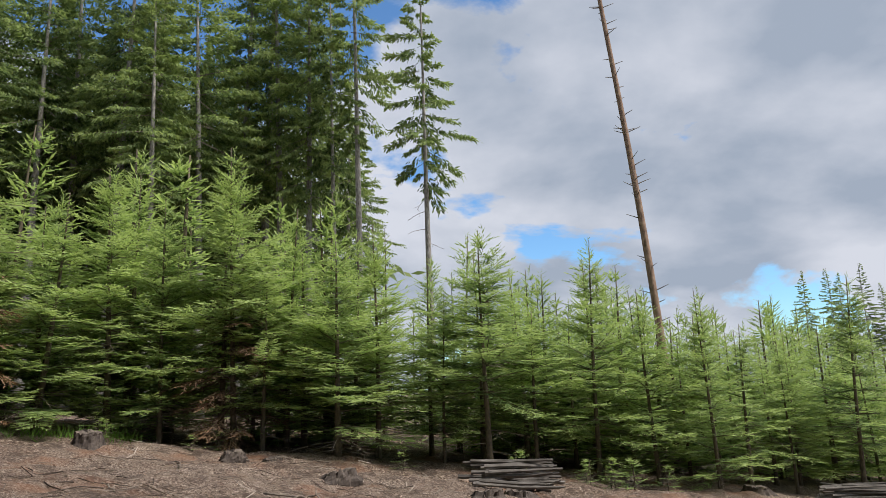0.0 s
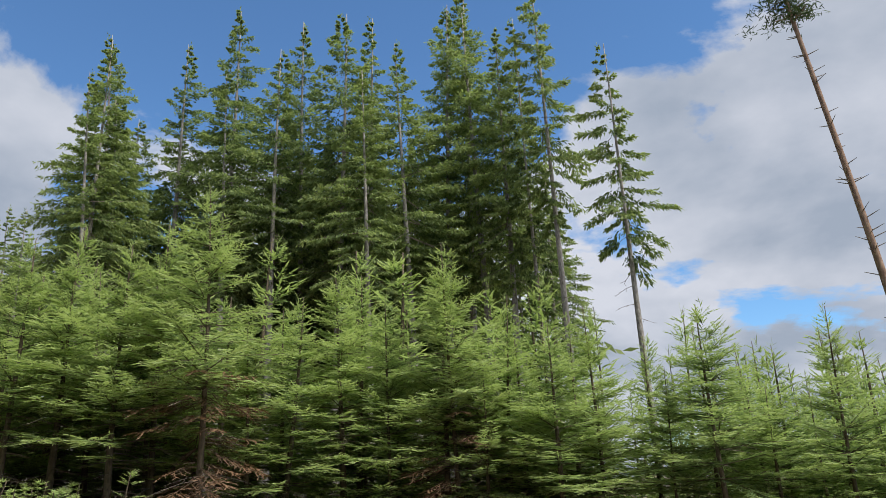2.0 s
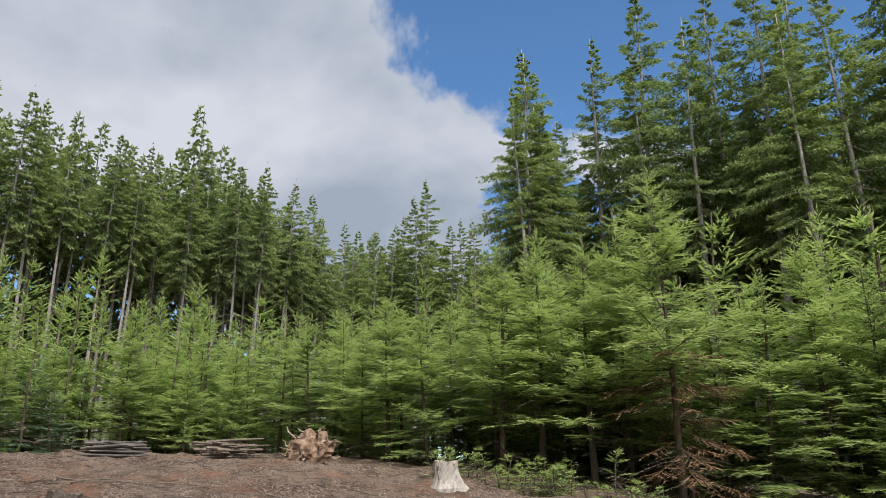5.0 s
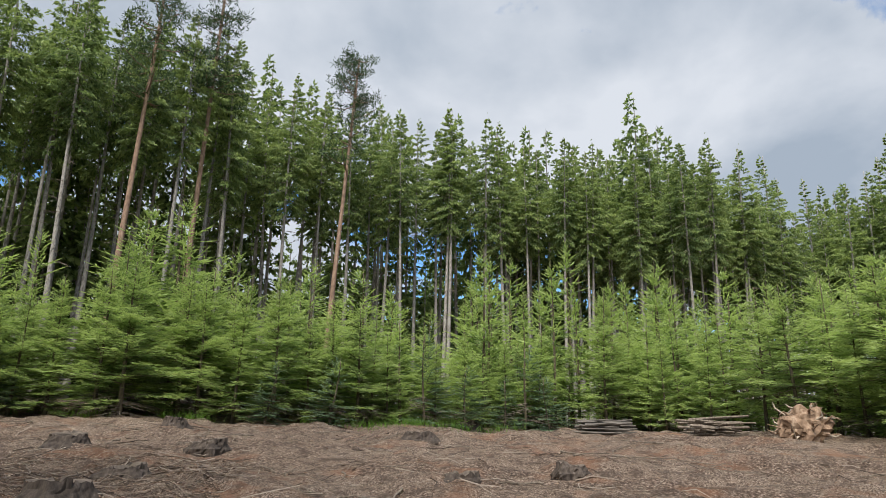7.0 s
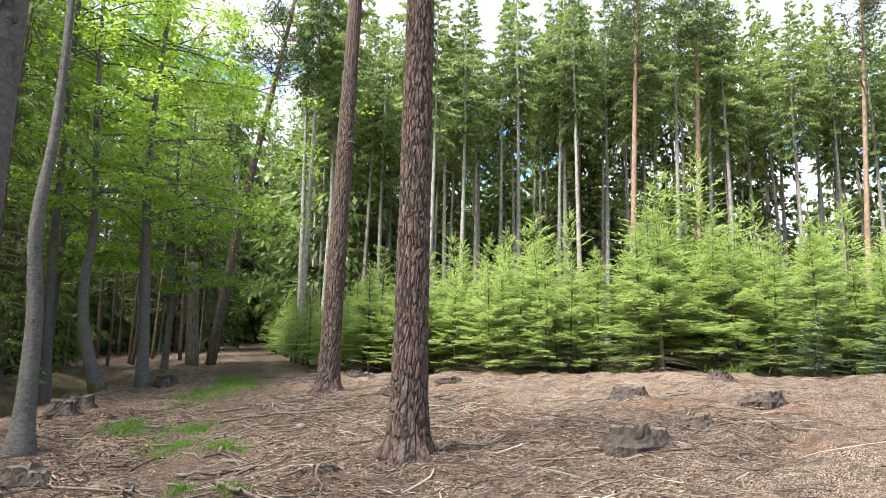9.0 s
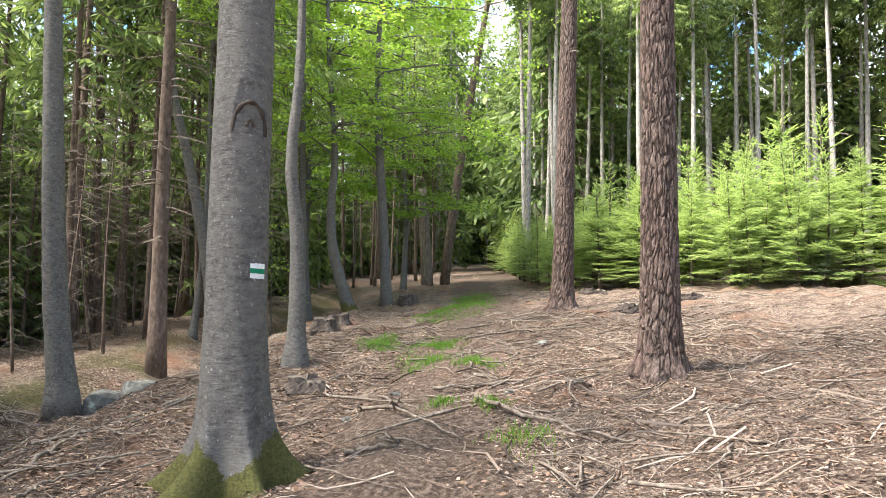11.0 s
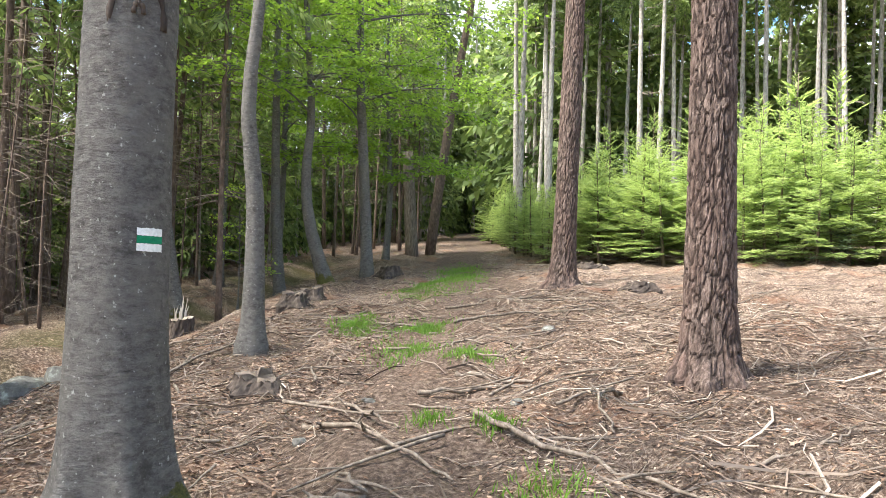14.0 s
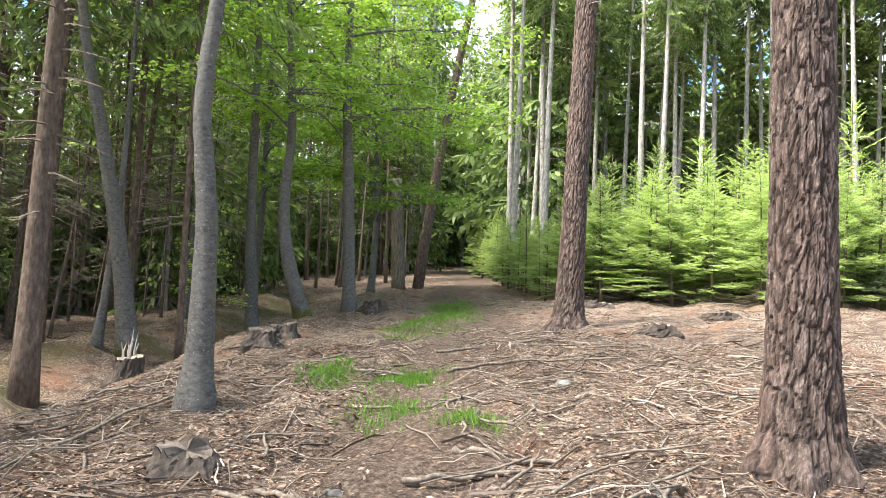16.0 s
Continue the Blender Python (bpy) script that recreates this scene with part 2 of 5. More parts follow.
def ground_material():
    m, nd, lk, b = material("clearing_soil", 0.95)
    coarse = tex(nd, lk, 0.55, 6.0, 0.62, coords="World")
    fine = tex(nd, lk, 24.0, 10.0, 0.75, coords="World")
    chips = tex(nd, lk, 34.0, 8.0, 0.75, (1, 1.7, 1), coords="World")
    soil = ramp(nd, lk, fine, ((0.37, (0.022, 0.014, 0.010)), (0.46, (0.095, 0.061, 0.043)), (0.54, (0.23, 0.160, 0.118)), (0.61, (0.52, 0.42, 0.335))))
    litter = ramp(nd, lk, chips, ((0.40, (0.022, 0.014, 0.010)), (0.485, (0.14, 0.09, 0.063)), (0.57, (0.50, 0.40, 0.315))))
    col = blend(nd, lk, ramp(nd, lk, coarse, ((0.40, (0, 0, 0)), (0.62, (1, 1, 1)))), soil, litter)
    dirt = tex(nd, lk, 3.2, 8.0, 0.7, coords="World")
    col = blend(nd, lk, ramp(nd, lk, dirt, ((0.48, (0, 0, 0)), (0.62, (0.75, 0.75, 0.75)))), col, (0.065, 0.044, 0.033))
    rust = tex(nd, lk, 0.9, 5.0, 0.6, coords="World")
    col = blend(nd, lk, ramp(nd, lk, rust, ((0.53, (0, 0, 0)), (0.70, (0.65, 0.65, 0.65)))), col, (0.26, 0.125, 0.068))
    trod = nd.new("ShaderNodeAttribute")
    trod.attribute_name = "trodden"
    bare = ramp(nd, lk, fine, ((0.38, (0.045, 0.030, 0.022)), (0.5, (0.125, 0.085, 0.062)), (0.62, (0.26, 0.195, 0.15))))
    edge = nd.new("ShaderNodeMath")
    edge.operation = "MULTIPLY_ADD"
    lk.new(dirt, edge.inputs[0])
    edge.inputs[1].default_value = 1.2
    lk.new(trod.outputs["Fac"], edge.inputs[2])
    col = blend(nd, lk, ramp(nd, lk, edge.outputs[0], ((0.95, (0, 0, 0)), (1.35, (0.9, 0.9, 0.9)))), col, bare)
    at = nd.new("ShaderNodeAttribute")
    at.attribute_name = "fresh"
    moss = ramp(nd, lk, fine, ((0.3, (0.03, 0.032, 0.01)), (0.7, (0.12, 0.115, 0.035))))
    col = blend(nd, lk, at.outputs["Fac"], col, moss)
    lk.new(col, b.inputs["Base Color"])
    both = nd.new("ShaderNodeMath")
    lk.new(fine, both.inputs[0])
    lk.new(chips, both.inputs[1])
    relief(nd, lk, b, both.outputs[0], 0.9, 0.05)
    return m


SOIL = ground_material()


def plain(name, stops, scale, strength=0.4, stretch=(1, 1, 1), rough=0.85):
    m, nd, lk, b = material(name, rough)
    t = tex(nd, lk, scale, 7.0, 0.65, stretch)
    lk.new(ramp(nd, lk, t, stops), b.inputs["Base Color"])
    relief(nd, lk, b, t, strength, 0.01)
    return m


def scraps(name, stops):
    """Loose twigs and chips: one tone each."""
    m, nd, lk, b = material(name, 0.9)
    r = nd.new("ShaderNodeNewGeometry").outputs["Random Per Island"]
    lk.new(ramp(nd, lk, r, stops), b.inputs["Base Color"])
    return m


TWIG = scraps("slash_twigs", ((0.0, (0.035, 0.025, 0.019)), (0.35, (0.12, 0.088, 0.066)), (0.7, (0.21, 0.162, 0.128)), (1.0, (0.40, 0.335, 0.275))))
CHIP = scraps("wood_chips", ((0.0, (0.06, 0.036, 0.024)), (0.45, (0.21, 0.13, 0.085)), (0.8, (0.30, 0.21, 0.15)), (1.0, (0.44, 0.345, 0.265))))
LITTER = scraps("fallen_leaves", ((0.0, (0.06, 0.033, 0.02)), (0.5, (0.165, 0.10, 0.066)), (1.0, (0.32, 0.235, 0.18))))
CUT = plain("weathered_cut", ((0.3, (0.05, 0.039, 0.031)), (0.7, (0.20, 0.16, 0.13))), 12.0, 0.6, (1, 1, 0.3))
CUT_GREY = plain("bleached_wood", ((0.3, (0.26, 0.23, 0.20)), (0.7, (0.50, 0.46, 0.41))), 14.0, 0.5, (1, 1, 0.3))
CUT_NEW = plain("pale_cut", ((0.3, (0.27, 0.22, 0.17)), (0.7, (0.45, 0.38, 0.30))), 14.0, 0.4)
STUMP = plain("stump_bark", ((0.3, (0.022, 0.017, 0.014)), (0.55, (0.075, 0.058, 0.047)), (0.75, (0.17, 0.14, 0.118))), 13.0, 0.9, (1, 1, 0.3))
STONE = plain("lichen_stone", ((0.3, (0.05, 0.047, 0.042)), (0.55, (0.135, 0.13, 0.115)), (0.68, (0.30, 0.33, 0.29))), 8.0, 0.7)
PAINT_WHITE = plain("white_trail_paint", ((0.3, (0.62, 0.63, 0.62)), (0.6, (0.82, 0.83, 0.82))), 60.0, 0.3, rough=0.6)
PAINT_GREEN = plain("green_trail_paint", ((0.3, (0.0, 0.14, 0.065)), (0.7, (0.01, 0.25, 0.12))), 60.0, 0.3, rough=0.6)


# ---- shape helpers ----
rng = np.random.default_rng(7)


def softclamp(v):
    return v / (1 + (v / 90.0) ** 4) ** 0.25


def along(x, y):
    """Distance along the forest path and to its left-hand side."""
    return -(x + 2.8) * 0.69 - (y + 3.8) * 0.72, (x + 2.8) * 0.72 - (y + 3.8) * 0.69


def level(x, y):
    """Smooth height of the hillside."""
    x, y = np.asarray(x, float), np.asarray(y, float)
    a, s = along(x, y)
    gully = -0.55 * np.exp(-(((s - 5.4) / 0.9) ** 2)) / (1 + np.exp(np.clip(-(a + 2), -40, 40))) / (1 + np.exp(np.clip((a - 30) / 4, -40, 40)))
    hump = 0.45 * np.exp(-((x + 16) ** 2 + (y - 14) ** 2) / 64.0)
    u, v = softclamp(x), softclamp(y)
    return 0.007 - 0.1336 * u - 0.00124 * u * u + 0.00136 * u * v - 0.00013 * v * v + gully + hump


def bump_waves():
    g = np.random.default_rng(3)
    out = []
    for length, amp in ((3.2, 0.045), (1.5, 0.034), (0.8, 0.03), (0.45, 0.022)):
        for _ in range(5):
            k, ph = g.normal(size=2), g.random() * 6.28
            out.append((*(k / np.hypot(*k) * 6.283 / length * g.uniform(0.8, 1.25)), ph, amp * 0.45))
    return out


WAVES = bump_waves()


def surface(x, y):
    """Height of the churned soil with its bumps."""
    x, y = np.asarray(x, float), np.asarray(y, float)
    bumps = sum(amp * np.sin(x * kx + y * ky + ph + 1.3 * np.sin(x * ky * 0.37 - y * kx * 0.41)) for kx, ky, ph, amp in WAVES)
    return level(x, y) + bumps * np.exp(-((np.hypot(x + 6, y + 2) / 32.0) ** 4)) - 0.01


def at_ground(x, y):
    return float(level(x, y))


def mesh_of(name, verts, faces, mat, fresh=None, smooth=False, mats=None, slots=None):
    me = bpy.data.meshes.new(name)
    me.from_pydata(np.asarray(verts, float).tolist(), [], faces.tolist() if isinstance(faces, np.ndarray) else faces)
    for mm in mats or (mat,):
        me.materials.append(mm)
    if fresh is not None:
        a = me.attributes.new("fresh", "FLOAT", "POINT")
        a.data.foreach_set("value", np.asarray(fresh, np.float32))
    if smooth:
        me.polygons.foreach_set("use_smooth", np.ones(len(me.polygons), bool))
    if slots is not None:
        me.polygons.foreach_set("material_index", np.asarray(slots, np.int32))
    me.update()
    return me


def part(name, me, parent, label=""):
    ob = new(name, me)
    ob.parent = parent
    return tagged(ob, label)


def tube(points, radii, sides=6, cap=True):
    """Tapered round limb along a line of points."""
    p, r = np.asarray(points, float), np.asarray(radii, float)
    t = np.gradient(p, axis=0)
    t /= np.linalg.norm(t, axis=1, keepdims=True) + 1e-9
    ref = np.where(np.abs(t[:, 2:3]) < 0.9, [[0, 0, 1.0]], [[1.0, 0, 0]])
    if np.abs(t[:, 2]).mean() > 0.7:
        ref = np.tile([[1.0, 0, 0]], (len(p), 1))
    u = np.cross(ref, t)
    u /= np.linalg.norm(u, axis=1, keepdims=True) + 1e-9
    w = np.cross(t, u)
    ang = np.arange(sides) * 2 * np.pi / sides
    v = p[:, None] + r[:, None, None] * (u[:, None] * np.cos(ang)[None, :, None] + w[:, None] * np.sin(ang)[None, :, None])
    i = np.arange(len(p) - 1)[:, None] * sides
    k = np.arange(sides)[None]
    f = np.stack([i + k, i + (k + 1) % sides, i + sides + (k + 1) % sides, i + sides + k], -1).reshape(-1, 4).tolist()
    if cap:
        f.append(list(range((len(p) - 1) * sides, len(p) * sides)))
        f.append(list(range(sides))[::-1])
    return v.reshape(-1, 3), f


def join(pieces):
    vs, fs, n = [], [], 0
    for v, f in pieces:
        vs.append(v)
        fs.extend([[i + n for i in q] for q in f])
        n += len(v)
    return np.concatenate(vs), fs


def kites(base, way, side, length, width):
    """Slim four-cornered blades: base points, directions, sideways directions, lengths, widths."""
    L, W = length[:, None], width[:, None]
    v = np.stack([base, base + way * L * 0.45 + side * W * 0.5, base + way * L, base + way * L * 0.45 - side * W * 0.5], 1)
    n = len(base)
    return v.reshape(-1, 3), np.arange(4 * n).reshape(n, 4)


def unit(v):
    return v / (np.linalg.norm(v, axis=-1, keepdims=True) + 1e-9)


def spruce_crown(seed, height, low, reach, step, count, twig_gap, blade, rise, droop, hang, gappy=0.0, lit_top=0.5, shape=0.8):
    """Needle blades of a spruce: whorls of boughs with herringbone side twigs."""
    g = np.random.default_rng(seed)
    B, W, S, L, D, FR = [], [], [], [], [], []
    limbs = []
    z = low
    while z < height * 0.955:
        k = (z - low) / (height - low)
        for j in range(count):
            if g.random() < gappy * (1 - k):
                continue
            az = g.random() * 2 * np.pi
            full = (reach * (1 - k) ** shape * (0.72 + 0.5 * g.random()) + 0.10) * (1.0 if k > 0.12 else 0.75 + 2 * k)
            el = np.radians(rise[0] + (rise[1] - rise[0]) * k + g.normal() * 8)
            out = np.array([np.cos(az), np.sin(az), 0])
            n = max(3, int(full / twig_gap))
            s = (np.arange(n) + 0.6) / n
            pts = out * (full * s)[:, None] * np.cos(el) + np.array([0, 0, 1]) * (full * s * np.sin(el) - droop * full * s ** 1.6 * (1 - 0.55 * s))[:, None]
            pts[:, 2] += z + g.normal() * 0.03 * step / 0.3
            t = unit(np.gradient(pts, axis=0) if n > 1 else out[None])
            lat = unit(np.cross(t, [0, 0, 1.0]))
            if full > 0.35:
                limbs.append((np.array([[0, 0, z]]), pts[[n // 2, n - 1]], full))
            for sgn in (-1, 1):
                keep = g.random(n) > 0.08 + 0.35 * (s < 0.25)
                m = keep.sum()
                way = unit(t[keep] * (0.75 + 0.2 * g.random((m, 1))) + sgn * lat[keep] * (0.8 + 0.3 * g.random((m, 1))) + np.array([0, 0, -1.0]) * (hang + 0.2 * g.normal(size=(m, 1))))
                ln = (full * (0.16 + 0.30 * (1 - s[keep])) * (0.7 + 0.6 * g.random(m))).clip(0.06, blade * 4.2)
                B.append(pts[keep]); W.append(way); L.append(ln); D.append(np.full(m, blade * 0.26) * (0.8 + 0.5 * g.random(m)))
                S.append(unit(np.cross(way, np.array([0, 0, 1.0]) + 0.5 * g.normal(size=(m, 3)))))
                # bright new tips; inner shade and lighter tops are painted into the needles too
                FR.append(-0.04 + 0.66 * s[keep] + lit_top * k)
                big = ln > blade * 1.7
                if big.any():
                    near = blade < 0.1
                    for q, off in ((0.2, 1), (0.34, -1), (0.5, 1), (0.66, -1), (0.8, 1)) if near else ((0.45, 1), (0.65, -1), (0.3, -1)):
                        b2 = pts[keep][big] + way[big] * (ln[big] * q)[:, None]
                        w2 = unit(way[big] + off * 0.9 * unit(np.cross(way[big], [0, 0, 1.0])) + 0.15 * g.normal(size=(big.sum(), 3)))
                        B.append(b2); W.append(w2); L.append(ln[big] * (0.36 if near else 0.5)); D.append(np.full(big.sum(), blade * (0.24 if near else 0.3)))
                        S.append(unit(np.cross(w2, np.array([0, 0, 1.0]) + 0.6 * g.normal(size=(big.sum(), 3)))))
                        FR.append(0.06 + 0.66 * s[keep][big] + lit_top * k)
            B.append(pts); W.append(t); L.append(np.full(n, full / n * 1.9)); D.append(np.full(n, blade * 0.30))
            S.append(unit(lat + 0.4 * g.normal(size=(n, 3)))); FR.append(-0.12 + 0.66 * s + lit_top * k)
        z += step * (0.7 + 0.6 * g.random()) * (1.0 - 0.55 * k)
    n = 14                                # the leader: a thin bare spire with short needles
    B.append(np.stack([g.normal(size=n) * 0.006, g.normal(size=n) * 0.006, height * (0.945 + 0.055 * np.linspace(0, 1, n))], 1))
    W.append(unit(np.array([0, 0, 1.0]) + 0.45 * g.normal(size=(n, 3)))); L.append(np.full(n, 0.16) * (0.5 + g.random(n)))
    D.append(np.full(n, 0.02)); S.append(unit(g.normal(size=(n, 3)))); FR.append(np.full(n, 0.6 + lit_top))
    v, f = kites(np.concatenate(B), np.concatenate(W), np.concatenate(S), np.concatenate(L), np.concatenate(D))
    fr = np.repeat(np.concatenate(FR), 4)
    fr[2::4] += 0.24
    return v, f, fr, limbs


def old_crown(seed, height, low, reach, boughs, per, length, width, rise, fan=0.24, uneven=0.2):
    """Crown of an old spruce: drooping boughs with upturned tips, hung with curtains of short twigs."""
    g = np.random.default_rng(seed)
    k = (np.arange(boughs) + g.random(boughs)) / boughs
    k = k ** 0.92
    z = low + (height - low) * k * 0.985
    az = g.random() * 6.283 + np.arange(boughs) * 2.4 + g.normal(size=boughs) * 0.5
    lop = 1 + uneven * np.sin(az + g.random() * 6.283 + k * g.uniform(3, 9))
    full = reach * np.minimum(1, (1 - k) * 1.6) * g.uniform(0.5, 1.15, boughs) * lop * np.interp(k, [0, 0.3], [0.55, 1]) + 0.14
    el = np.radians(rise[0] + (rise[1] - rise[0]) * k + g.normal(size=boughs) * 9)
    out = np.stack([np.cos(az), np.sin(az), 0 * az], 1)
    lat = np.stack([-out[:, 1], out[:, 0], 0 * az], 1)
    sag = 0.30 * full * g.uniform(0.6, 1.3, boughs) * (1 - k)

    def bough(i, s):
        p = out[i] * (full[i] * s * np.cos(el[i]))[:, None]
        p[:, 2] = z[i] + full[i] * s * np.sin(el[i]) - sag[i] * (2.2 * s ** 2 - 1.5 * s ** 3)
        return p

    count = np.maximum(6, (per * (0.35 + 0.65 * full / reach)).astype(int))
    i = np.repeat(np.arange(boughs), count)
    n = len(i)
    s = g.uniform(0.10, 1.0, n) ** 0.75
    u = g.normal(size=n) * 0.5
    b = bough(i, s) + lat[i] * (u * fan * full[i] * (1.25 - 0.8 * s))[:, None]
    b[:, 2] -= 0.22 * np.abs(u) * full[i] * fan + g.random(n) * 0.10 * (1 - k[i])
    b += out[i] * (np.abs(u) * 0.12 * full[i])[:, None]
    down = g.uniform(0.3, 1.6, n) * (1 - 0.75 * k[i])
    w = out[i] * 0.55 + lat[i] * (np.sign(u) * 0.45)[:, None] + 0.28 * g.normal(size=(n, 3))
    w[:, 2] -= down - 0.25 * k[i]
    w = unit(w)
    L = length * g.uniform(0.55, 1.25, n) * np.clip(full[i] / reach * 1.6, 0.45, 1)
    D = width * g.uniform(0.7, 1.3, n)
    # crown shade put into the colour: darker inside and low, lighter outward and up
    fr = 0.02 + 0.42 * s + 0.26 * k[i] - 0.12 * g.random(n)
    m = np.arange(boughs)
    top = 10
    b = np.concatenate([b, np.tile([[0, 0, height - 0.25]], (top, 1)) + g.normal(size=(top, 3)) * [0.03, 0.03, 0.2]])
    w = np.concatenate([w, unit(np.array([0, 0, 0.9]) + 0.5 * g.normal(size=(top, 3)))])
    L, D, fr = np.append(L, np.full(top, length * 0.8)), np.append(D, np.full(top, width * 0.8)), np.append(fr, np.full(top, 0.5))
    v, f = kites(b, w, unit(np.cross(w, g.normal(size=(len(b), 3)))), L, D)
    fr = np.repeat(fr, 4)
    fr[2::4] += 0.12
    wood = [(np.array([[0, 0, z[j]]]), bough(np.array([j, j]), np.array([0.5, 0.9])), full[j]) for j in m[::2] if full[j] > 0.6]
    return v, f, fr, wood


def wobbly_trunk(seed, height, r0, r1, bend, sides=8, rows=12, flare=0.3):
    g = np.random.default_rng(seed)
    s = np.linspace(0, 1, rows) ** 1.25
    ph = g.random(2) * 6.28
    p = np.stack([bend * np.sin(s * 3.1 + ph[0]) - bend * np.sin(ph[0]), bend * np.sin(s * 2.6 + ph[1]) - bend * np.sin(ph[1]), s * height], 1)
    p[0, 2] = -0.3
    r = r0 + (r1 - r0) * s ** 0.9
    r[0] *= 1 + flare
    r[1] *= 1 + flare * 0.25
    return p, r


def dead_boughs(seed, low, high, count, reach, thick, up=0.0):
    """Bare grey branches round a trunk."""
    g = np.random.default_rng(seed)
    out = []
    for _ in range(count):
        z, az = g.uniform(low, high), g.random() * 6.283
        L = reach * g.uniform(0.4, 1.1)
        h = np.array([np.cos(az), np.sin(az), 0])
        lat = np.array([-h[1], h[0], 0])
        s = np.linspace(0, 1, 4)[:, None]
        p = h * L * s + np.array([0, 0, 1]) * (z + up * L * s - 0.35 * L * s ** 2 + 0.12 * L * s ** 3) + lat * 0.12 * L * g.normal() * s ** 2
        out.append(tube(p, np.linspace(thick, thick * 0.3, 4), 3, False))
        for q in range(3):
            c = p[1 + q % 2] + (p[2 + q % 2] - p[1 + q % 2]) * g.random()
            e = c + (h * 0.5 + lat * g.choice([-1, 1]) * 0.7 + np.array([0, 0, -0.3])) * L * 0.32 * g.uniform(0.5, 1.2)
            out.append(tube(np.stack([c, (c + e) / 2 + [0, 0, -0.02], e]), [thick * 0.5, thick * 0.4, thick * 0.2], 3, False))
    return join(out)


def limbs_mesh(limbs, thick):
    return join([tube(np.concatenate([a, b]), [thick * L, thick * 0.7 * L, thick * 0.25 * L], 3, False) for a, b, L in limbs])


# ---- ground ----
def ground():
    def lines(lo, hi, gap, far):
        mid = np.arange(lo, hi, gap)
        grow = gap * 1.16 ** np.arange(1, 60)
        after, before = hi + np.cumsum(grow), lo - np.cumsum(grow)
        return np.concatenate([before[before > -far][::-1], mid, after[after < far]])
    xs, ys = lines(-24, 12, 0.19, 1500), lines(-26, 18, 0.19, 1500)
    X, Y = np.meshgrid(xs, ys)
    Z = surface(X, Y) + np.random.default_rng(3).normal(size=X.shape) * 0.004 * np.exp(-((np.hypot(X + 6, Y + 2) / 32.0) ** 4))
    nx, ny = len(xs), len(ys)
    i = (np.arange(ny - 1)[:, None] * nx + np.arange(nx - 1)[None]).ravel()
    f = np.stack([i, i + 1, i + nx + 1, i + nx], 1)
    a, s = along(X, Y)
    mossy = np.exp(-(((s - 6.3) / 1.0) ** 2)) * (a > 2) * (a < 28) * 0.9
    mossy = mossy * (0.45 + 0.55 * np.sin(X * 2.1 + 1.7 * np.sin(Y * 1.7)))
    me = mesh_of("ground", np.stack([X, Y, Z], -1).reshape(-1, 3), f, SOIL, np.clip(mossy, 0, 1).ravel(), True)
    trodden = np.exp(-(((s - 0.1 - 0.4 * np.sin(a * 0.35)) / 0.75) ** 2)) / (1 + np.exp(np.clip(-(a + 0.5) * 2, -40, 40)))
    layer = me.attributes.new("trodden", "FLOAT", "POINT")
    layer.data.foreach_set("value", trodden.astype(np.float32).ravel())
    return tagged(new("ground", me), "brown churned clearing soil strewn with chips and needles", "ground", kind="structure")


ground()


# ---- young spruces ----
def young_spruce(seed, height, fine, bare, grade=None):
    """One young spruce with trunk, crown, boughs and dead lower branches."""
    top = new("young_spruce")
    step, count, gap, blade = ((0.36, 7, 0.075, 0.095) if fine else (0.46, 6, 0.23, 0.25))
    step, count, gap, blade = grade or (step, count, gap, blade)
    p, r = wobbly_trunk(seed, height, 0.012 * height, 0.008, 0.05, 6, 9, 0.2)
    tv, tf = tube(p, r, 6)
    part("trunk", mesh_of("trunk", tv, tf, BARK_YOUNG, smooth=True), top)
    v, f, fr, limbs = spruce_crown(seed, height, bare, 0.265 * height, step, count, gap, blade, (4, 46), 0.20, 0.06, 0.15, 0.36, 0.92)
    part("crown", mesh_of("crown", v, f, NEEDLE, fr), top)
    if fine:
        lv, lf = limbs_mesh(limbs, 0.009)
        tagged(part("bough_frame", mesh_of("bough_frame", lv, lf, BARK_YOUNG), top), kind="stuff")
    dv, df = dead_boughs(seed, 0.25, max(0.9, bare * 1.7), 24 if fine else 4, 0.17 * height, 0.011)
    tagged(part("dead_twigwork", mesh_of("dead_twigwork", dv, df, DEADWOOD), top, "bare grey-brown lower branches"), kind="stuff")
    return top


YOUNG_LABEL = "bright green young spruce with bare brown lower branches"
FINE = [young_spruce(s, 6.0, True, b) for s, b in ((11, 1.1), (12, 1.5), (13, 0.6), (14, 1.9), (15, 0.5))]
MIDDLE = [young_spruce(s, 6.0, False, 0.9, (0.37, 7, 0.105, 0.105)) for s in (25, 26, 27, 28)]
ROUGH = [young_spruce(s, 6.0, False, 0.25, (0.42, 6, 0.14, 0.14)) for s in (21, 22, 23, 24)]
COARSE = [young_spruce(s, 6.0, False, 0.2, (0.5, 6, 0.24, 0.22)) for s in (29, 30)]
for ob in FINE + MIDDLE + ROUGH + COARSE:
    tagged(ob, YOUNG_LABEL, "tree", "young spruces of the stand")


def young_height(x, y):
    az = math.degrees(math.atan2(-(x + 0.7), y + 0.5))      # the stand rises and falls along its edge
    wave = 1.7 * math.exp(-(((az - 104) / 10.0) ** 2)) - 0.9 * math.exp(-(((az - 81) / 7.0) ** 2)) + 0.6 * math.exp(-(((az - 62) / 8.0) ** 2))
    return 4.9 + wave + 2.7 * math.exp(-((x + 9) ** 2 + (y - 16) ** 2) / 80.0)


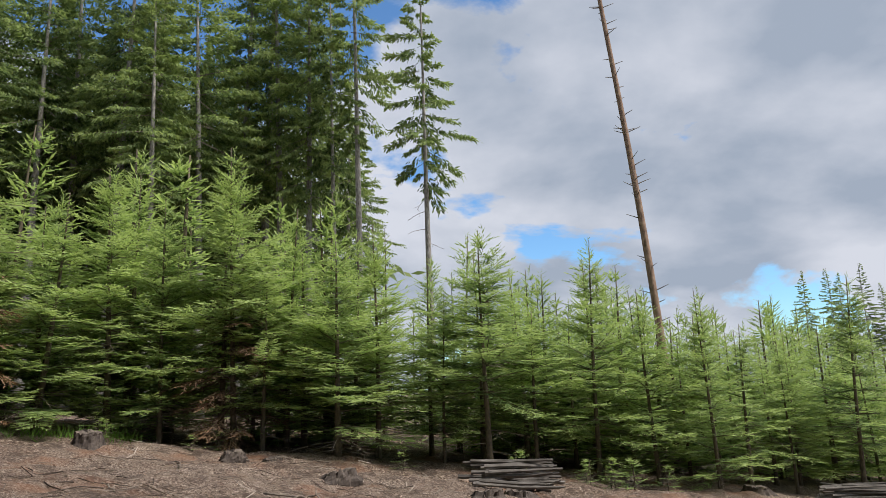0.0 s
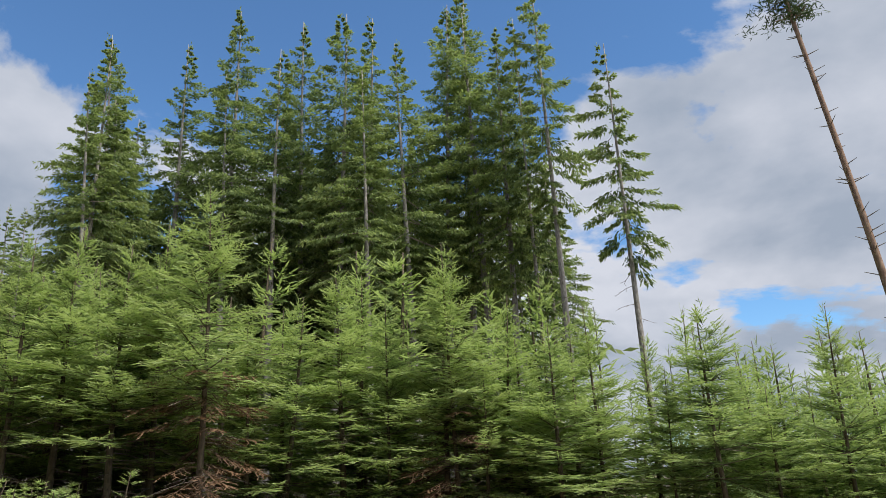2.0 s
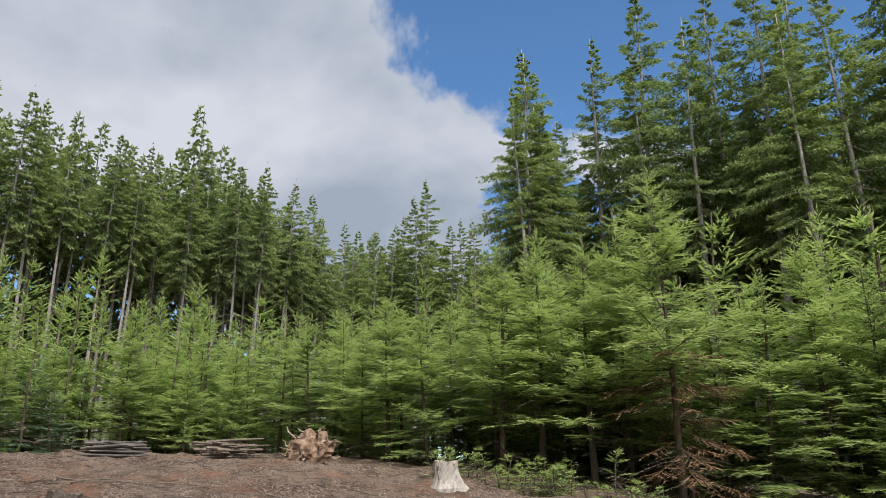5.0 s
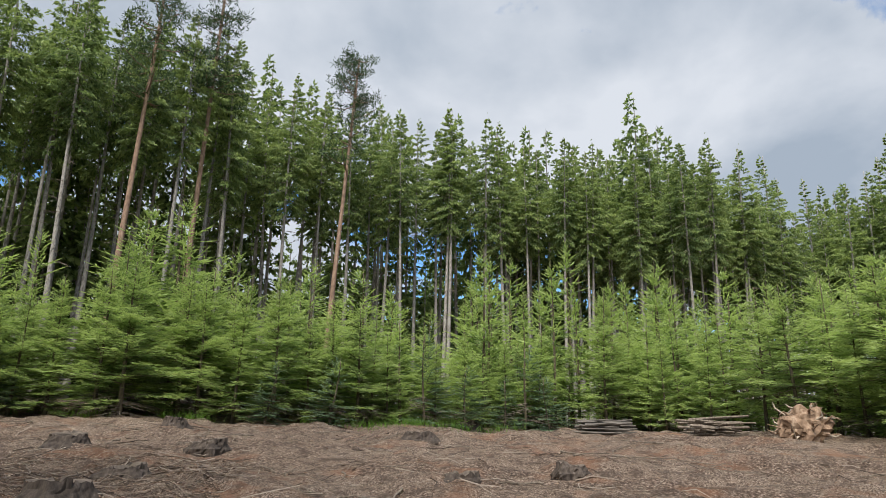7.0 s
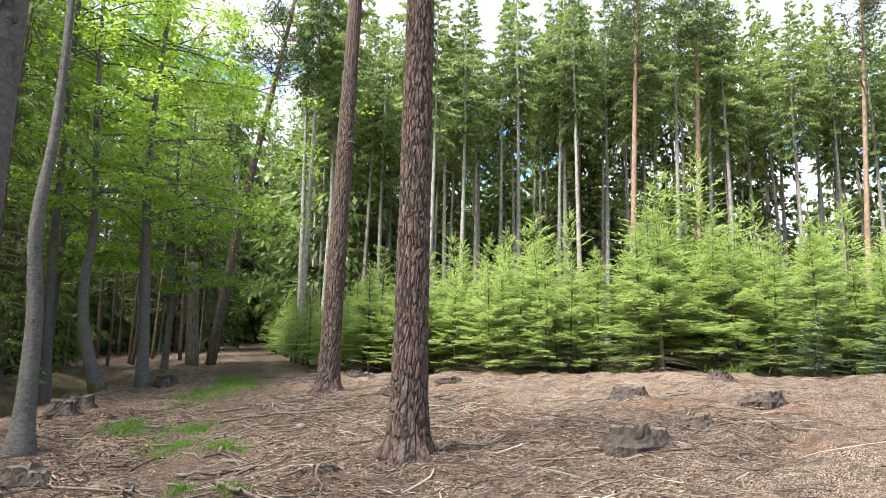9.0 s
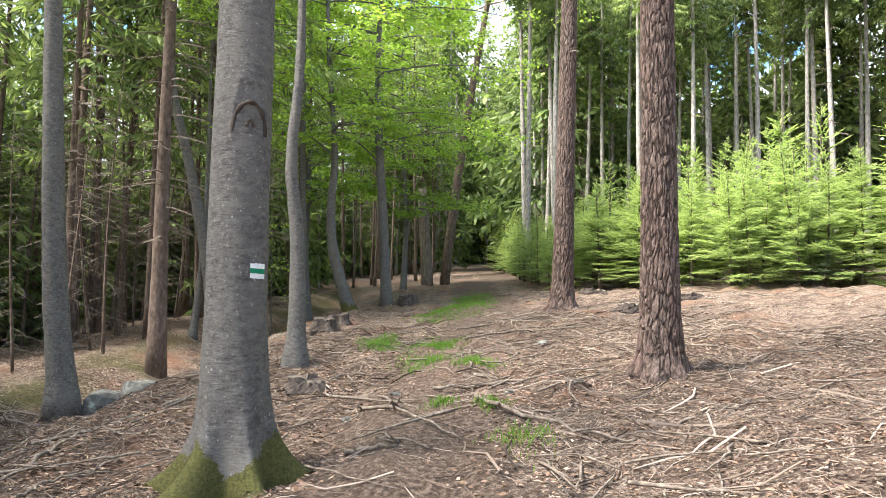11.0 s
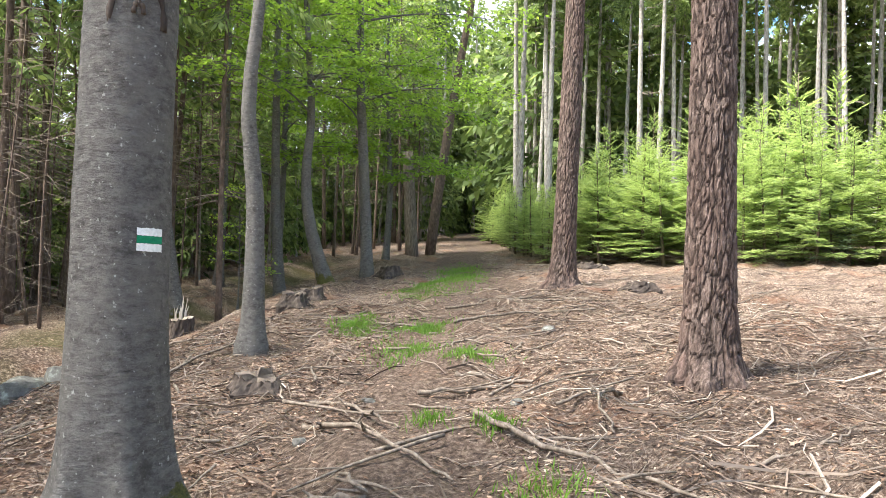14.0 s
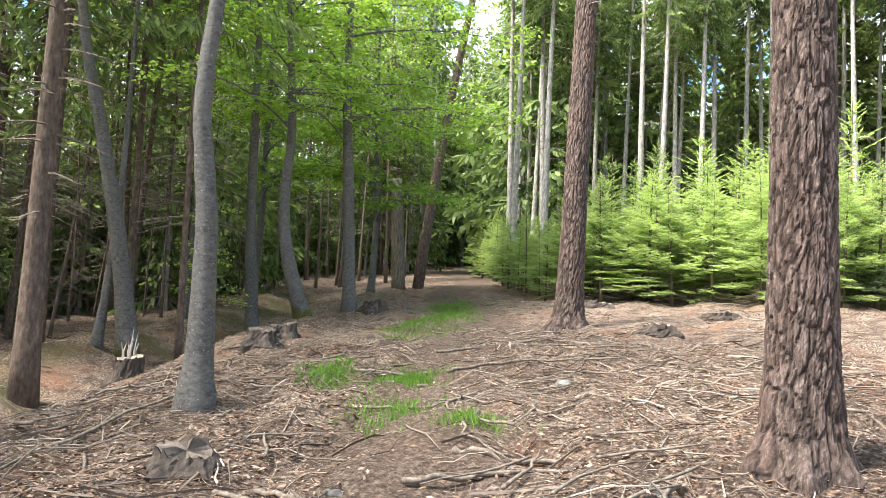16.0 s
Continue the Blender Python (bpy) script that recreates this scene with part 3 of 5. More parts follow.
BROWNED = young_spruce(16, 6.0, True, 2.2)
cv, cf, cfr, _ = spruce_crown(17, 3.4, 0.35, 1.2, 0.2, 4, 0.11, 0.08, (-18, 5), 0.15, 0.35, 0.3, 0.1, 0.35)
low_part = cv.reshape(-1, 4, 3)[:, 0, 2] < 2.5
cv = cv.reshape(-1, 4, 3)[low_part].reshape(-1, 3)
tagged(part("dead_needles", mesh_of("dead_needles", cv, np.arange(len(cv)).reshape(-1, 4), DEAD, np.repeat(cfr.reshape(-1, 4)[low_part][:, 0], 4)), BROWNED, "withered reddish-brown lower boughs"), kind="stuff")
tagged(BROWNED, "young spruce with withered reddish-brown lower boughs", "tree", "young spruces of the stand")

used_young = set()


def plant(models, x, y, h, base_h, g, lean=2.0, wide=1.0):
    """Stand the next copy of a tree model on the ground; the first use moves the model itself."""
    ob = models[int(g.integers(len(models)))]
    s = h / base_h
    m = pose(x, y, at_ground(x, y) - 0.03, g.normal() * lean, g.normal() * lean, g.random() * 360)
    m = m @ Matrix.Diagonal((s * wide, s * wide, s, 1))
    if ob.name not in used_young:
        used_young.add(ob.name)
        ob.matrix_basis = m
        return ob
    return copy_thing(ob, m)


FAR, FAR_YOUNG = [], []                   # trees of the joined background woods


def plant_far(models, x, y, h, base_h, g, into=FAR):
    k = h / base_h
    into.append((models[int(g.integers(len(models)))], pose(x, y, at_ground(x, y) - 0.03, 0, 0, g.random() * 360) @ Matrix.Diagonal((k, k, k, 1))))


def joined_wood(name, trees, leaf_mat, bark_mat, label):
    """All the trees deep in a wood, joined."""
    vs, fs, fr, mi, n = [], [], [], [], 0
    for ob, m in trees:
        for ch in ob.children:
            slot = 0 if ch.name.startswith("crown") else 1 if ch.name.startswith("trunk") else 2
            if slot == 2:
                continue
            me = ch.data
            co = np.empty(len(me.vertices) * 3)
            me.vertices.foreach_get("co", co)
            co = np.c_[co.reshape(-1, 3), np.ones(len(me.vertices))] @ np.array(m).T
            at = me.attributes.get("fresh")
            val = np.zeros(len(me.vertices), np.float32)
            if at:
                at.data.foreach_get("value", val)
            vs.append(co[:, :3]); fr.append(val)
            fs.extend([[i + n for i in p.vertices] for p in me.polygons])
            mi.extend([slot] * len(me.polygons))
            n += len(co)
    me = mesh_of(name, np.concatenate(vs), fs, None, np.concatenate(fr), False, (leaf_mat, bark_mat), mi)
    tagged(new(name, me), label, "forest", kind="stuff")


# edge of the stand, walked from the far right of the clearing to the forest path
EDGE = [(26, 27), (18, 22.5), (10, 17.8), (6.5, 16.3), (4.1, 16.0), (1.6, 16.0), (-0.9, 16.5), (-3.2, 15.4), (-5.3, 16.3), (-7.7, 15.7),
        (-10.4, 13.0), (-12.6, 12.4), (-15.2, 11.2), (-17.6, 10.8), (-20.5, 9.6), (-23.2, 6.2), (-22.5, 2.6), (-21.8, -0.8), (-21.0, -4.2),
        (-20.3, -7.8), (-19.0, -9.9), (-18.3, -13.3), (-17.8, -16.5), (-20.9, -20.6), (-25.1, -25.3), (-30.8, -31.5)]
g = np.random.default_rng(5)
for i in range(len(EDGE) - 1):
    a, b = np.array(EDGE[i]), np.array(EDGE[i + 1])
    d = b - a
    back = unit(np.array([d[1], -d[0]]))      # away from the clearing
    gap = np.hypot(*d)
    for row in range(5):
        n = max(1, int(round(gap / (1.32 + 0.14 * row) * (1.4 if i >= 15 and row < 3 else 1.25 if i >= 10 and row > 0 else 1.0))))
        for k in range(n):
            q = a + d * ((k + 0.5 + g.uniform(-0.3, 0.3)) / n) + back * (row * 1.65 + g.uniform(-0.45, 0.45))
            h = young_height(*q) * g.uniform(0.80, 1.14) * (0.92 if row == 0 else 1.0)
            if i >= 22:
                h *= 0.8
            near = 2 <= i < 22
            if row < 4:
                plant((FINE if i < 15 else [FINE[2], FINE[4]]) if row < 1 and near else MIDDLE if row < 2 else ROUGH, q[0], q[1], h, 6.0, g, 1.6, g.uniform(1.0, 1.35))
            else:
                plant_far(COARSE, q[0], q[1], h, 6.0, g, FAR_YOUNG)


for x, y, h in ((-8.9, 13.0, 7.0), (-4.4, 15.9, 5.6)):
    plant([BROWNED], x, y, h, 6.0, g, 1.0)
for k in range(46):                      # the corner of the stand
    plant_far(COARSE, g.uniform(-33, -23.5), g.uniform(3, 16), g.uniform(4.2, 6.5), 6.0, g, FAR_YOUNG)


# ---- mature spruces ----
def mature_spruce(seed, height, low, reach, r0, boughs, per, length, width, snags, skin=None, rise=(-20, 22), uneven=0.35):
    top = new("mature_spruce")
    p, r = wobbly_trunk(seed, height, r0, 0.02, 0.12, 8, 12, 0.35)
    tv, tf = tube(p, r, 9)
    part("trunk", mesh_of("trunk", tv, tf, skin or BARK_SPRUCE, smooth=True), top)
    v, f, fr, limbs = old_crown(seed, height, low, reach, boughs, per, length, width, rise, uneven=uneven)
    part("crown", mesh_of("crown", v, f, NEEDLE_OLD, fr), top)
    dv, df = dead_boughs(seed, 2.5, low + 3, snags, reach * 0.6, 0.018)
    if snags > 2:
        lv, lf = limbs_mesh(limbs, 0.011)
        dv, df = join([(dv, df), (lv, lf)])
    tagged(part("dead_twigwork", mesh_of("dead_twigwork", dv, df, DEADWOOD), top, "thin bare grey branches below the crown"), kind="stuff")
    return top


DISTANT = [mature_spruce(s, 22.0, lo, 1.8, 0.17, 70, 22, 0.55, 0.17, 1, None, (-25, 20)) for s, lo in ((35, 11.5), (36, 13.0))]
SLIM = [mature_spruce(s, 22.0, lo, 1.75, 0.17, 90, 105, 0.25, 0.078, 20, None, (-30, 26)) for s, lo in ((31, 12.6), (32, 14.0), (33, 12.0), (34, 13.3))]
BROAD = [mature_spruce(s, 28.0, lo, 2.8, 0.26, 130, 190, 0.27, 0.08, 16, None, (-28, 24), 0.3) for s, lo in ((41, 10.0), (42, 11.5), (43, 8.5), (44, 12.0))]
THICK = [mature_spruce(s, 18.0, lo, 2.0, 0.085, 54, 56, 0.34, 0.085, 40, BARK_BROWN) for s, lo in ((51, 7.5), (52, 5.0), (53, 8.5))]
UNDER = [mature_spruce(s, 12.0, 0.6, 2.7, 0.10, 56, 32, 0.58, 0.2, 1) for s in (61, 62)]
for ob in SLIM + THICK + UNDER + DISTANT:
    tagged(ob, "tall slim spruce with a pale bare trunk and dark crown", "tree", "tall spruces of the forest")
for ob in BROAD:
    tagged(ob, "big old spruce with drooping dark green boughs", "tree", "big spruces behind the stand")
for ob in UNDER:
    tagged(ob, "shaded dark green spruce deep in the forest", "tree", "understorey spruces")

# the tongue of big old trees behind the young stand
for x, y, h in ((-27.4, 29.2, 23.1), (-28.9, 33.2, 26.0), (-25.5, 33.4, 25.4), (-21.7, 33.6, 25.5), (-18.9, 37.4, 28.1), (-13.3, 33.4, 24.1), (-10.7, 38.4, 26.7), (-10, 40.7, 28.6),
                (-6.7, 37.3, 25.2), (-23.5, 35.5, 27.3), (-16, 35, 27.5), (-8, 38.5, 25.3), (-19.6, 34.6, 25.4), (-11.6, 35.6, 24.8), (-14.6, 36.6, 27.2), (-27.6, 31.6, 23.5), (-26.5, 31.4, 21.5), (-29.4, 34.8, 24.5), (-26.2, 28.6, 20.5)):
    plant(BROAD, x, y, h * 1.07, 28.0, g, 1.0, 1.05)
for k in range(32):
    s = g.random()
    plant(BROAD, -29 + 23 * s + g.normal() * 1.2, 38 + 7 * s + g.random() * 12, g.uniform(24, 28), 28.0, g, 1.2, 1.1)
for k in range(80):
    s = g.random()
    plant_far(UNDER, -29 + 20 * s + g.normal() * 1.0, 36 + 6 * s + g.random() * 14, g.uniform(11, 21), 12.0, g)

# the tall forest across the clearing
BELT = [(-22.0, -22.8), (-25.8, -18.6), (-28.7, -15.0), (-32.1, -10.5), (-37.9, -6.4), (-42.4, -1.4), (-45, 6.0), (-46, 14.0), (-48, 22.0), (-56, 32.0), (-64, 43.0), (-60, 52.0), (-46, 60.0)]
for i in range(len(BELT) - 1):
    a, b = np.array(BELT[i]), np.array(BELT[i + 1])
    d = b - a
    back = unit(np.array([-d[1], d[0]]))
    if back @ (a + b) < 0:
        back = -back
    gap = np.hypot(*d)
    tall = (18.0, 21.5) if i < 3 else (19.8, 22.3) if i < 5 else (20.8, 23.0) if i < 8 else (23.5, 27.0) if i < 10 else (27.0, 30.0)
    for row in range(4):
        n = max(1, int(round(gap / 1.75)))
        for k in range(n):
            q = a + d * ((k + g.random()) / n) + back * (row * 2.8 + g.uniform(-1.2, 1.2))
            if row < 2 or i < 3:
                plant(SLIM, q[0], q[1], g.uniform(*tall), 22.0, g, 1.0)
            else:
                plant_far(DISTANT, q[0], q[1], g.uniform(*tall), 22.0, g)
    for row in range(5):
        n = max(1, int(round(gap / (1.35 if row < 3 else 2.4))))
        for k in range(n):
            q = a + d * ((k + g.random()) / n) + back * (8 + row * 4.0 + g.uniform(-1.2, 1.2))
            plant_far(UNDER, q[0], q[1], g.uniform(11, 17) if row < 2 else g.uniform(11, 15), 12.0, g)

# broad trees far behind the corner of the stand
for x, y, h in ((-64.3, 37.3, 28.0), (-64.2, 41.2, 27.9), (-59.3, 41.2, 25.2), (-60.4, 44.8, 28.6), (-56.6, 44.8, 27.5), (-59.0, 48.2, 30.7), (-55.8, 48.8, 30.6), (-57.5, 52.9, 29.6), (-53.2, 50.2, 27.5), (-53.8, 53.9, 27.2), (-63.7, 48.7, 28.7), (-62.0, 52.4, 30.0), (-66.7, 44.7, 26.9)):
    plant(BROAD, x, y, h, 28.0, g, 1.0, 1.1)

# distant trees on the other side
for x, y, h in ((40.2, 80.5, 17), (43.3, 78.9, 18.5), (45.6, 77.6, 18), (47.4, 76.5, 17.5), (49.5, 75.0, 19), (52, 78, 19), (44.5, 82, 18)):
    plant(BROAD, x, y, h + 1, 28.0, g, 1.0)


def beside(a, s):
    """Plan point at a metres along the forest path and s to its left."""
    return -2.8 - 0.69 * a + 0.72 * s, -3.8 - 0.72 * a - 0.69 * s


# the dark forest left of the path, and both sides of its far end
for k in range(95):
    a_ = g.uniform(-8, 50)
    plant(THICK, *beside(a_, 8.0 + abs(g.normal()) * 6 if a_ < 30 else g.uniform(3.2, 16)), g.uniform(14, 20), 18.0, g, 1.5)
for k in range(26):
    plant(THICK, *beside(g.uniform(33, 60), -g.uniform(2.4, 9)), g.uniform(14, 20), 18.0, g, 1.5)
for k in range(150):
    a_ = g.uniform(-14, 70)
    plant_far(UNDER, *beside(a_, g.uniform(14, 30) if a_ < 42 else g.uniform(4, 26) * g.choice([-1, 1])), g.uniform(9, 16), 12.0, g)
for k in range(60):
    plant_far(THICK if k % 3 == 0 else UNDER, *beside(g.uniform(56, 76), g.uniform(-10, 10)), g.uniform(13, 18), 18.0 if k % 3 == 0 else 12.0, g)
def dead_spruce(seed):
    """Suppressed spruce that has died standing: a thin pole with bare tangled branches."""
    top = new("dead_spruce")
    p, r = wobbly_trunk(seed, 8.0, 0.045, 0.008, 0.15, 6, 9, 0.2)
    tv, tf = tube(p, r, 6)
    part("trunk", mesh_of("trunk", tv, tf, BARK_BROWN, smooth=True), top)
    dv, df = dead_boughs(seed, 0.4, 7.0, 62, 1.25, 0.008, -0.1)
    tagged(part("dead_twigwork", mesh_of("dead_twigwork", dv, df, DEADWOOD), top), kind="stuff")
    return tagged(top, "thin dead spruce with bare tangled grey branches", "tree", "dead spruces in the dark forest")


for x, y in ((-8.3, -19.9), (-6.3, -18.6), (-9.2, -23.0), (-4.4, -17.8), (-7.6, -25.5)):      # green spruces among the grey poles
    plant([THICK[1]], x, y, g.uniform(14, 16.5), 18.0, g, 1.5, 1.15)
POLES = [dead_spruce(s) for s in (171, 172, 173)]
for k in range(74):
    plant(POLES, *beside(g.uniform(-3, 26), g.uniform(7.4, 12.5)), g.uniform(5.5, 9.5), 8.0, g, 2.5)
for k in range(60):
    plant_far(UNDER, *beside(g.uniform(20, 52), g.uniform(7.5, 14)), g.uniform(4.5, 9), 12.0, g)
for k in range(70):
    plant_far(UNDER, *beside(g.uniform(-10, 46), g.uniform(11.5, 17)), g.uniform(4, 9), 12.0, g)
for k in range(26):
    plant_far(UNDER, *beside(g.uniform(40, 58), g.choice([-1, 1]) * g.uniform(2.6, 6)), g.uniform(7, 13), 12.0, g)

for k in range(75):
    plant_far(UNDER, *beside(g.uniform(9, 36), g.uniform(11, 15)), g.uniform(3.0, 6.0), 12.0, g)
for k in range(150):
    x_ = g.uniform(-5, 34)
    plant_far(COARSE, x_, 21.5 + max(0, x_ - 8) * 0.55 + g.uniform(2, 18), g.uniform(4.6, 6.2), 6.0, g, FAR_YOUNG)
for k in range(46):
    a_ = g.uniform(44, 76)
    plant_far(DISTANT, *beside(a_, g.uniform(2.6, 14) * g.choice([-1, 1]) if a_ < 58 else g.uniform(-13, 13)), g.uniform(21, 26), 22.0, g)


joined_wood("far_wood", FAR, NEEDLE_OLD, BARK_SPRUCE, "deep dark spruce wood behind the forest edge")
joined_wood("young_wood", FAR_YOUNG, NEEDLE, BARK_YOUNG, "inner rows of the dense young spruce stand")
for ob in UNDER + DISTANT + COARSE:               # the models of the joined wood are not needed themselves
    for ch in list(ob.children):
        bpy.data.objects.remove(ch)
    bpy.data.objects.remove(ob)


# ---- trees with a place of their own ----
def limb_line(points, n=24):
    """Smooth line through a few points."""
    p = np.asarray(points, float)
    t = np.linspace(0, len(p) - 1, n)
    i = np.clip(t.astype(int), 0, len(p) - 2)
    f = (t - i)[:, None]
    pm, p0, p1, p2 = p[np.maximum(i - 1, 0)], p[i], p[i + 1], p[np.minimum(i + 2, len(p) - 1)]
    return 0.5 * (2 * p0 + (p1 - pm) * f + (2 * pm - 5 * p0 + 4 * p1 - p2) * f ** 2 + (3 * p0 - pm - 3 * p1 + p2) * f ** 3)


def leaf_sprays(seed, trunk, low, high, count, reach, leaves, size):
    """Level sprays of beech leaves on boughs round a trunk line, and the boughs."""
    g = np.random.default_rng(seed)
    z = trunk[:, 2]
    tubes, B, W, S, L, FR = [], [], [], [], [], []
    per = max(1, leaves // (count * 7))
    for _ in range(count):
        h = g.uniform(low, high)
        root = np.array([np.interp(h, z, trunk[:, 0]), np.interp(h, z, trunk[:, 1]), h])
        az = g.random() * 6.283
        out = np.array([np.cos(az), np.sin(az), 0])
        lat = np.array([-out[1], out[0], 0])
        R = reach * g.uniform(0.5, 1.1) * (1 - 0.45 * max(0, (h - low) / (high - low) - 0.4))
        s = np.linspace(0, 1, 6)[:, None]
        line = root + out * R * s + np.array([0, 0, 1]) * (0.32 * R * s - 0.30 * R * s ** 2) + lat * R * 0.12 * g.normal() * s ** 2
        tubes.append(tube(line, np.linspace(0.012 + 0.006 * R, 0.004, 6), 4, False))
        for q in range(7):
            f = g.uniform(0.3, 1.0)
            c = np.array([np.interp(f, s[:, 0], line[:, j]) for j in range(3)])
            wy = unit(out * 0.7 + lat * g.choice([-1, 1]) * g.uniform(0.3, 1.0) + np.array([0, 0, g.normal() * 0.10 - 0.05]))
            ln = R * 0.42 * g.uniform(0.5, 1.2)
            tubes.append(tube(np.stack([c, c + wy * ln * 0.5 + [0, 0, 0.02], c + wy * ln]), [0.007, 0.005, 0.002], 3, False))
            t = g.random(per)
            side = np.cross(wy, [0, 0, 1.0])
            sg = g.choice([-1.0, 1.0], per)
            b = c + wy * (ln * t)[:, None] + side * (sg * g.random(per) * ln * 0.30)[:, None] + g.normal(size=(per, 3)) * [0.03, 0.03, 0.035]
            w = unit(wy * 0.6 + side * sg[:, None] * 0.8 + g.normal(size=(per, 3)) * 0.35 + [0, 0, -0.25])
            B.append(b); W.append(w); S.append(unit(np.cross(w, np.array([0, 0, 1.0]) + 0.55 * g.normal(size=(per, 3)))))
            # higher boughs get brighter leaves: the light from above is painted in
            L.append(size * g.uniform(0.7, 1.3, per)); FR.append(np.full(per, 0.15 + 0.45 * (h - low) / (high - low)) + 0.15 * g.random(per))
    Ls = np.concatenate(L)
    v, f = kites(np.concatenate(B), np.concatenate(W), np.concatenate(S), Ls, Ls * 0.62)
    return (v, f, np.repeat(np.concatenate(FR), 4)), join(tubes)


def beech(points, r0, r1, crown, label, seed, flare=0.35, moss=0.0):
    """Beech on a line of world points. crown: low, high, boughs, reach, leaves, leaf size."""
    base = np.array(points[0])
    line = limb_line(np.array(points) - base, 34)
    top = new("beech_tree")
    top.location = base
    s = np.linspace(0, 1, 34)
    z = line[:, 2]
    r = r0 + (r1 - r0) * s
    r = r * (1 + flare * np.exp(-np.maximum(z, 0) / 0.22))
    line[0, 2] -= 0.25
    v, f = tube(line, r, 18)
    g = np.random.default_rng(seed)
    v = v + g.normal(size=v.shape) * 0.004
    part("trunk", mesh_of("trunk", v, f, BARK_BEECH, np.clip(moss * (1 - v[:, 2] / 0.6), 0, 0.9), True), top)
    (lv, lf, fr), (bv, bf) = leaf_sprays(seed, line, *crown)
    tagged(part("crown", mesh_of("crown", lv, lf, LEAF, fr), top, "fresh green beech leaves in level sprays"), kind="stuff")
    tagged(part("bough_frame", mesh_of("bough_frame", bv, bf, BARK_BEECH, np.zeros(len(bv))), top), kind="stuff")
    return tagged(top, label, "tree", "beeches along the path")


def marked_beech():
    """The thick beech beside the path, with buttress roots, branch scars and the painted trail mark."""
    x, y = -2.85, -6.01
    top = new("beech_tree")
    top.location = (x, y, at_ground(x, y))
    zs = np.concatenate([np.linspace(-0.3, 1.2, 40), np.linspace(1.25, 5.5, 60), np.linspace(5.7, 19, 24)])
    n = 120
    ang = np.arange(n) * 2 * np.pi / n
    A, Z = np.meshgrid(ang, zs)
    R = np.interp(Z, [-0.3, 0.0, 0.35, 1.0, 1.3, 2.5, 5, 19], [0.32, 0.285, 0.248, 0.220, 0.212, 0.205, 0.185, 0.05])
    roots = ((1.45, 0.38, 0.24), (2.6, 0.42, 0.26), (0.45, 0.52, 0.26), (3.6, 0.34, 0.3), (4.7, 0.3, 0.34), (5.6, 0.34, 0.3))
    for a0, amp, wid in roots:
        da = (A - a0 + np.pi) % (2 * np.pi) - np.pi
        R = R + amp * np.exp(-((da / wid) ** 2)) * np.exp(-np.maximum(Z + 0.05, 0) / 0.19)
    g = np.random.default_rng(17)
    for k in range(40):
        a0, z0, amp = g.random() * 6.283, g.uniform(0.3, 5.2), g.uniform(0.002, 0.007)
        da = (A - a0 + np.pi) % (2 * np.pi) - np.pi
        R = R + amp * np.exp(-((da / g.uniform(0.15, 0.5)) ** 2) - ((Z - z0) / g.uniform(0.02, 0.12)) ** 2) * g.choice([-1, 1])
    scar = np.zeros_like(R)
    for a0, z0, w, h in ((1.40, 2.47, 0.60, 0.22), (1.45, 3.75, 0.30, 0.17), (0.95, 3.7, 0.25, 0.16)):
        da = (A - a0 + np.pi) % (2 * np.pi) - np.pi
        arch = np.hypot(da / w, np.minimum((Z - z0) / h, 0.6 * (Z - z0) / h + 0.0))
        ring = np.exp(-(((arch - 1) / 0.12) ** 2)) * (Z > z0 - 0.10)
        R = R + 0.012 * ring
        scar = np.maximum(scar, ring)
    X = np.cos(A) * R + 0.02 * np.sin(Z * 0.9) + np.interp(Z, [0, 3, 6, 19], [0, 0.03, 0.10, 0.5])
    Y = np.sin(A) * R + np.interp(Z, [0, 3, 6, 19], [0, 0.02, 0.0, -0.3])
    m = len(zs)
    i = (np.arange(m - 1)[:, None] * n)
    k = np.arange(n)[None]
    f = np.stack([i + k, i + (k + 1) % n, i + n + (k + 1) % n, i + n + k], -1).reshape(-1, 4)
    out = np.maximum(R - 0.27, 0)
    moss = np.clip((0.36 - Z + 0.9 * out + 0.12 * np.sin(3 * A + 1)) / 0.42, 0, 1)
    part("trunk", mesh_of("trunk", np.stack([X, Y, Z], -1).reshape(-1, 3), f, BARK_BEECH, moss.ravel(), True), top, "smooth grey trunk, mossy at the roots")
    # arched bark scars
    for a0, z0, w, h, th in ((1.40, 2.47, 0.58, 0.22, 0.021), (1.40, 2.50, 0.10, 0.05, 0.014), (1.45, 3.75, 0.30, 0.17, 0.016)):
        t = np.linspace(-0.15, np.pi + 0.15, 22)
        aa, zz = a0 + w * np.cos(t), z0 + h * np.sin(t) * 0.9 - 0.05
        rr = np.interp(zz, [1.3, 2.5, 5], [0.212, 0.205, 0.186])
        p = np.stack([np.cos(aa) * rr + 0.02 * np.sin(zz * 0.9) + 0.01 * zz, np.sin(aa) * rr + 0.007 * zz, zz], 1)
        v, q = tube(p, th * (0.35 + 0.5 * np.abs(np.sin(t * 4.3 + a0)) + 0.3 * g.random(22)), 6)
        part("branch_scar", mesh_of("branch_scar", v, q, STUMP, smooth=True), top, "dark arched branch scar")
    mark = new("trail_mark")
    mark.parent = top
    tagged(mark, "painted white and green hiking trail mark")
    z0 = 1.84 - at_ground(x, y)
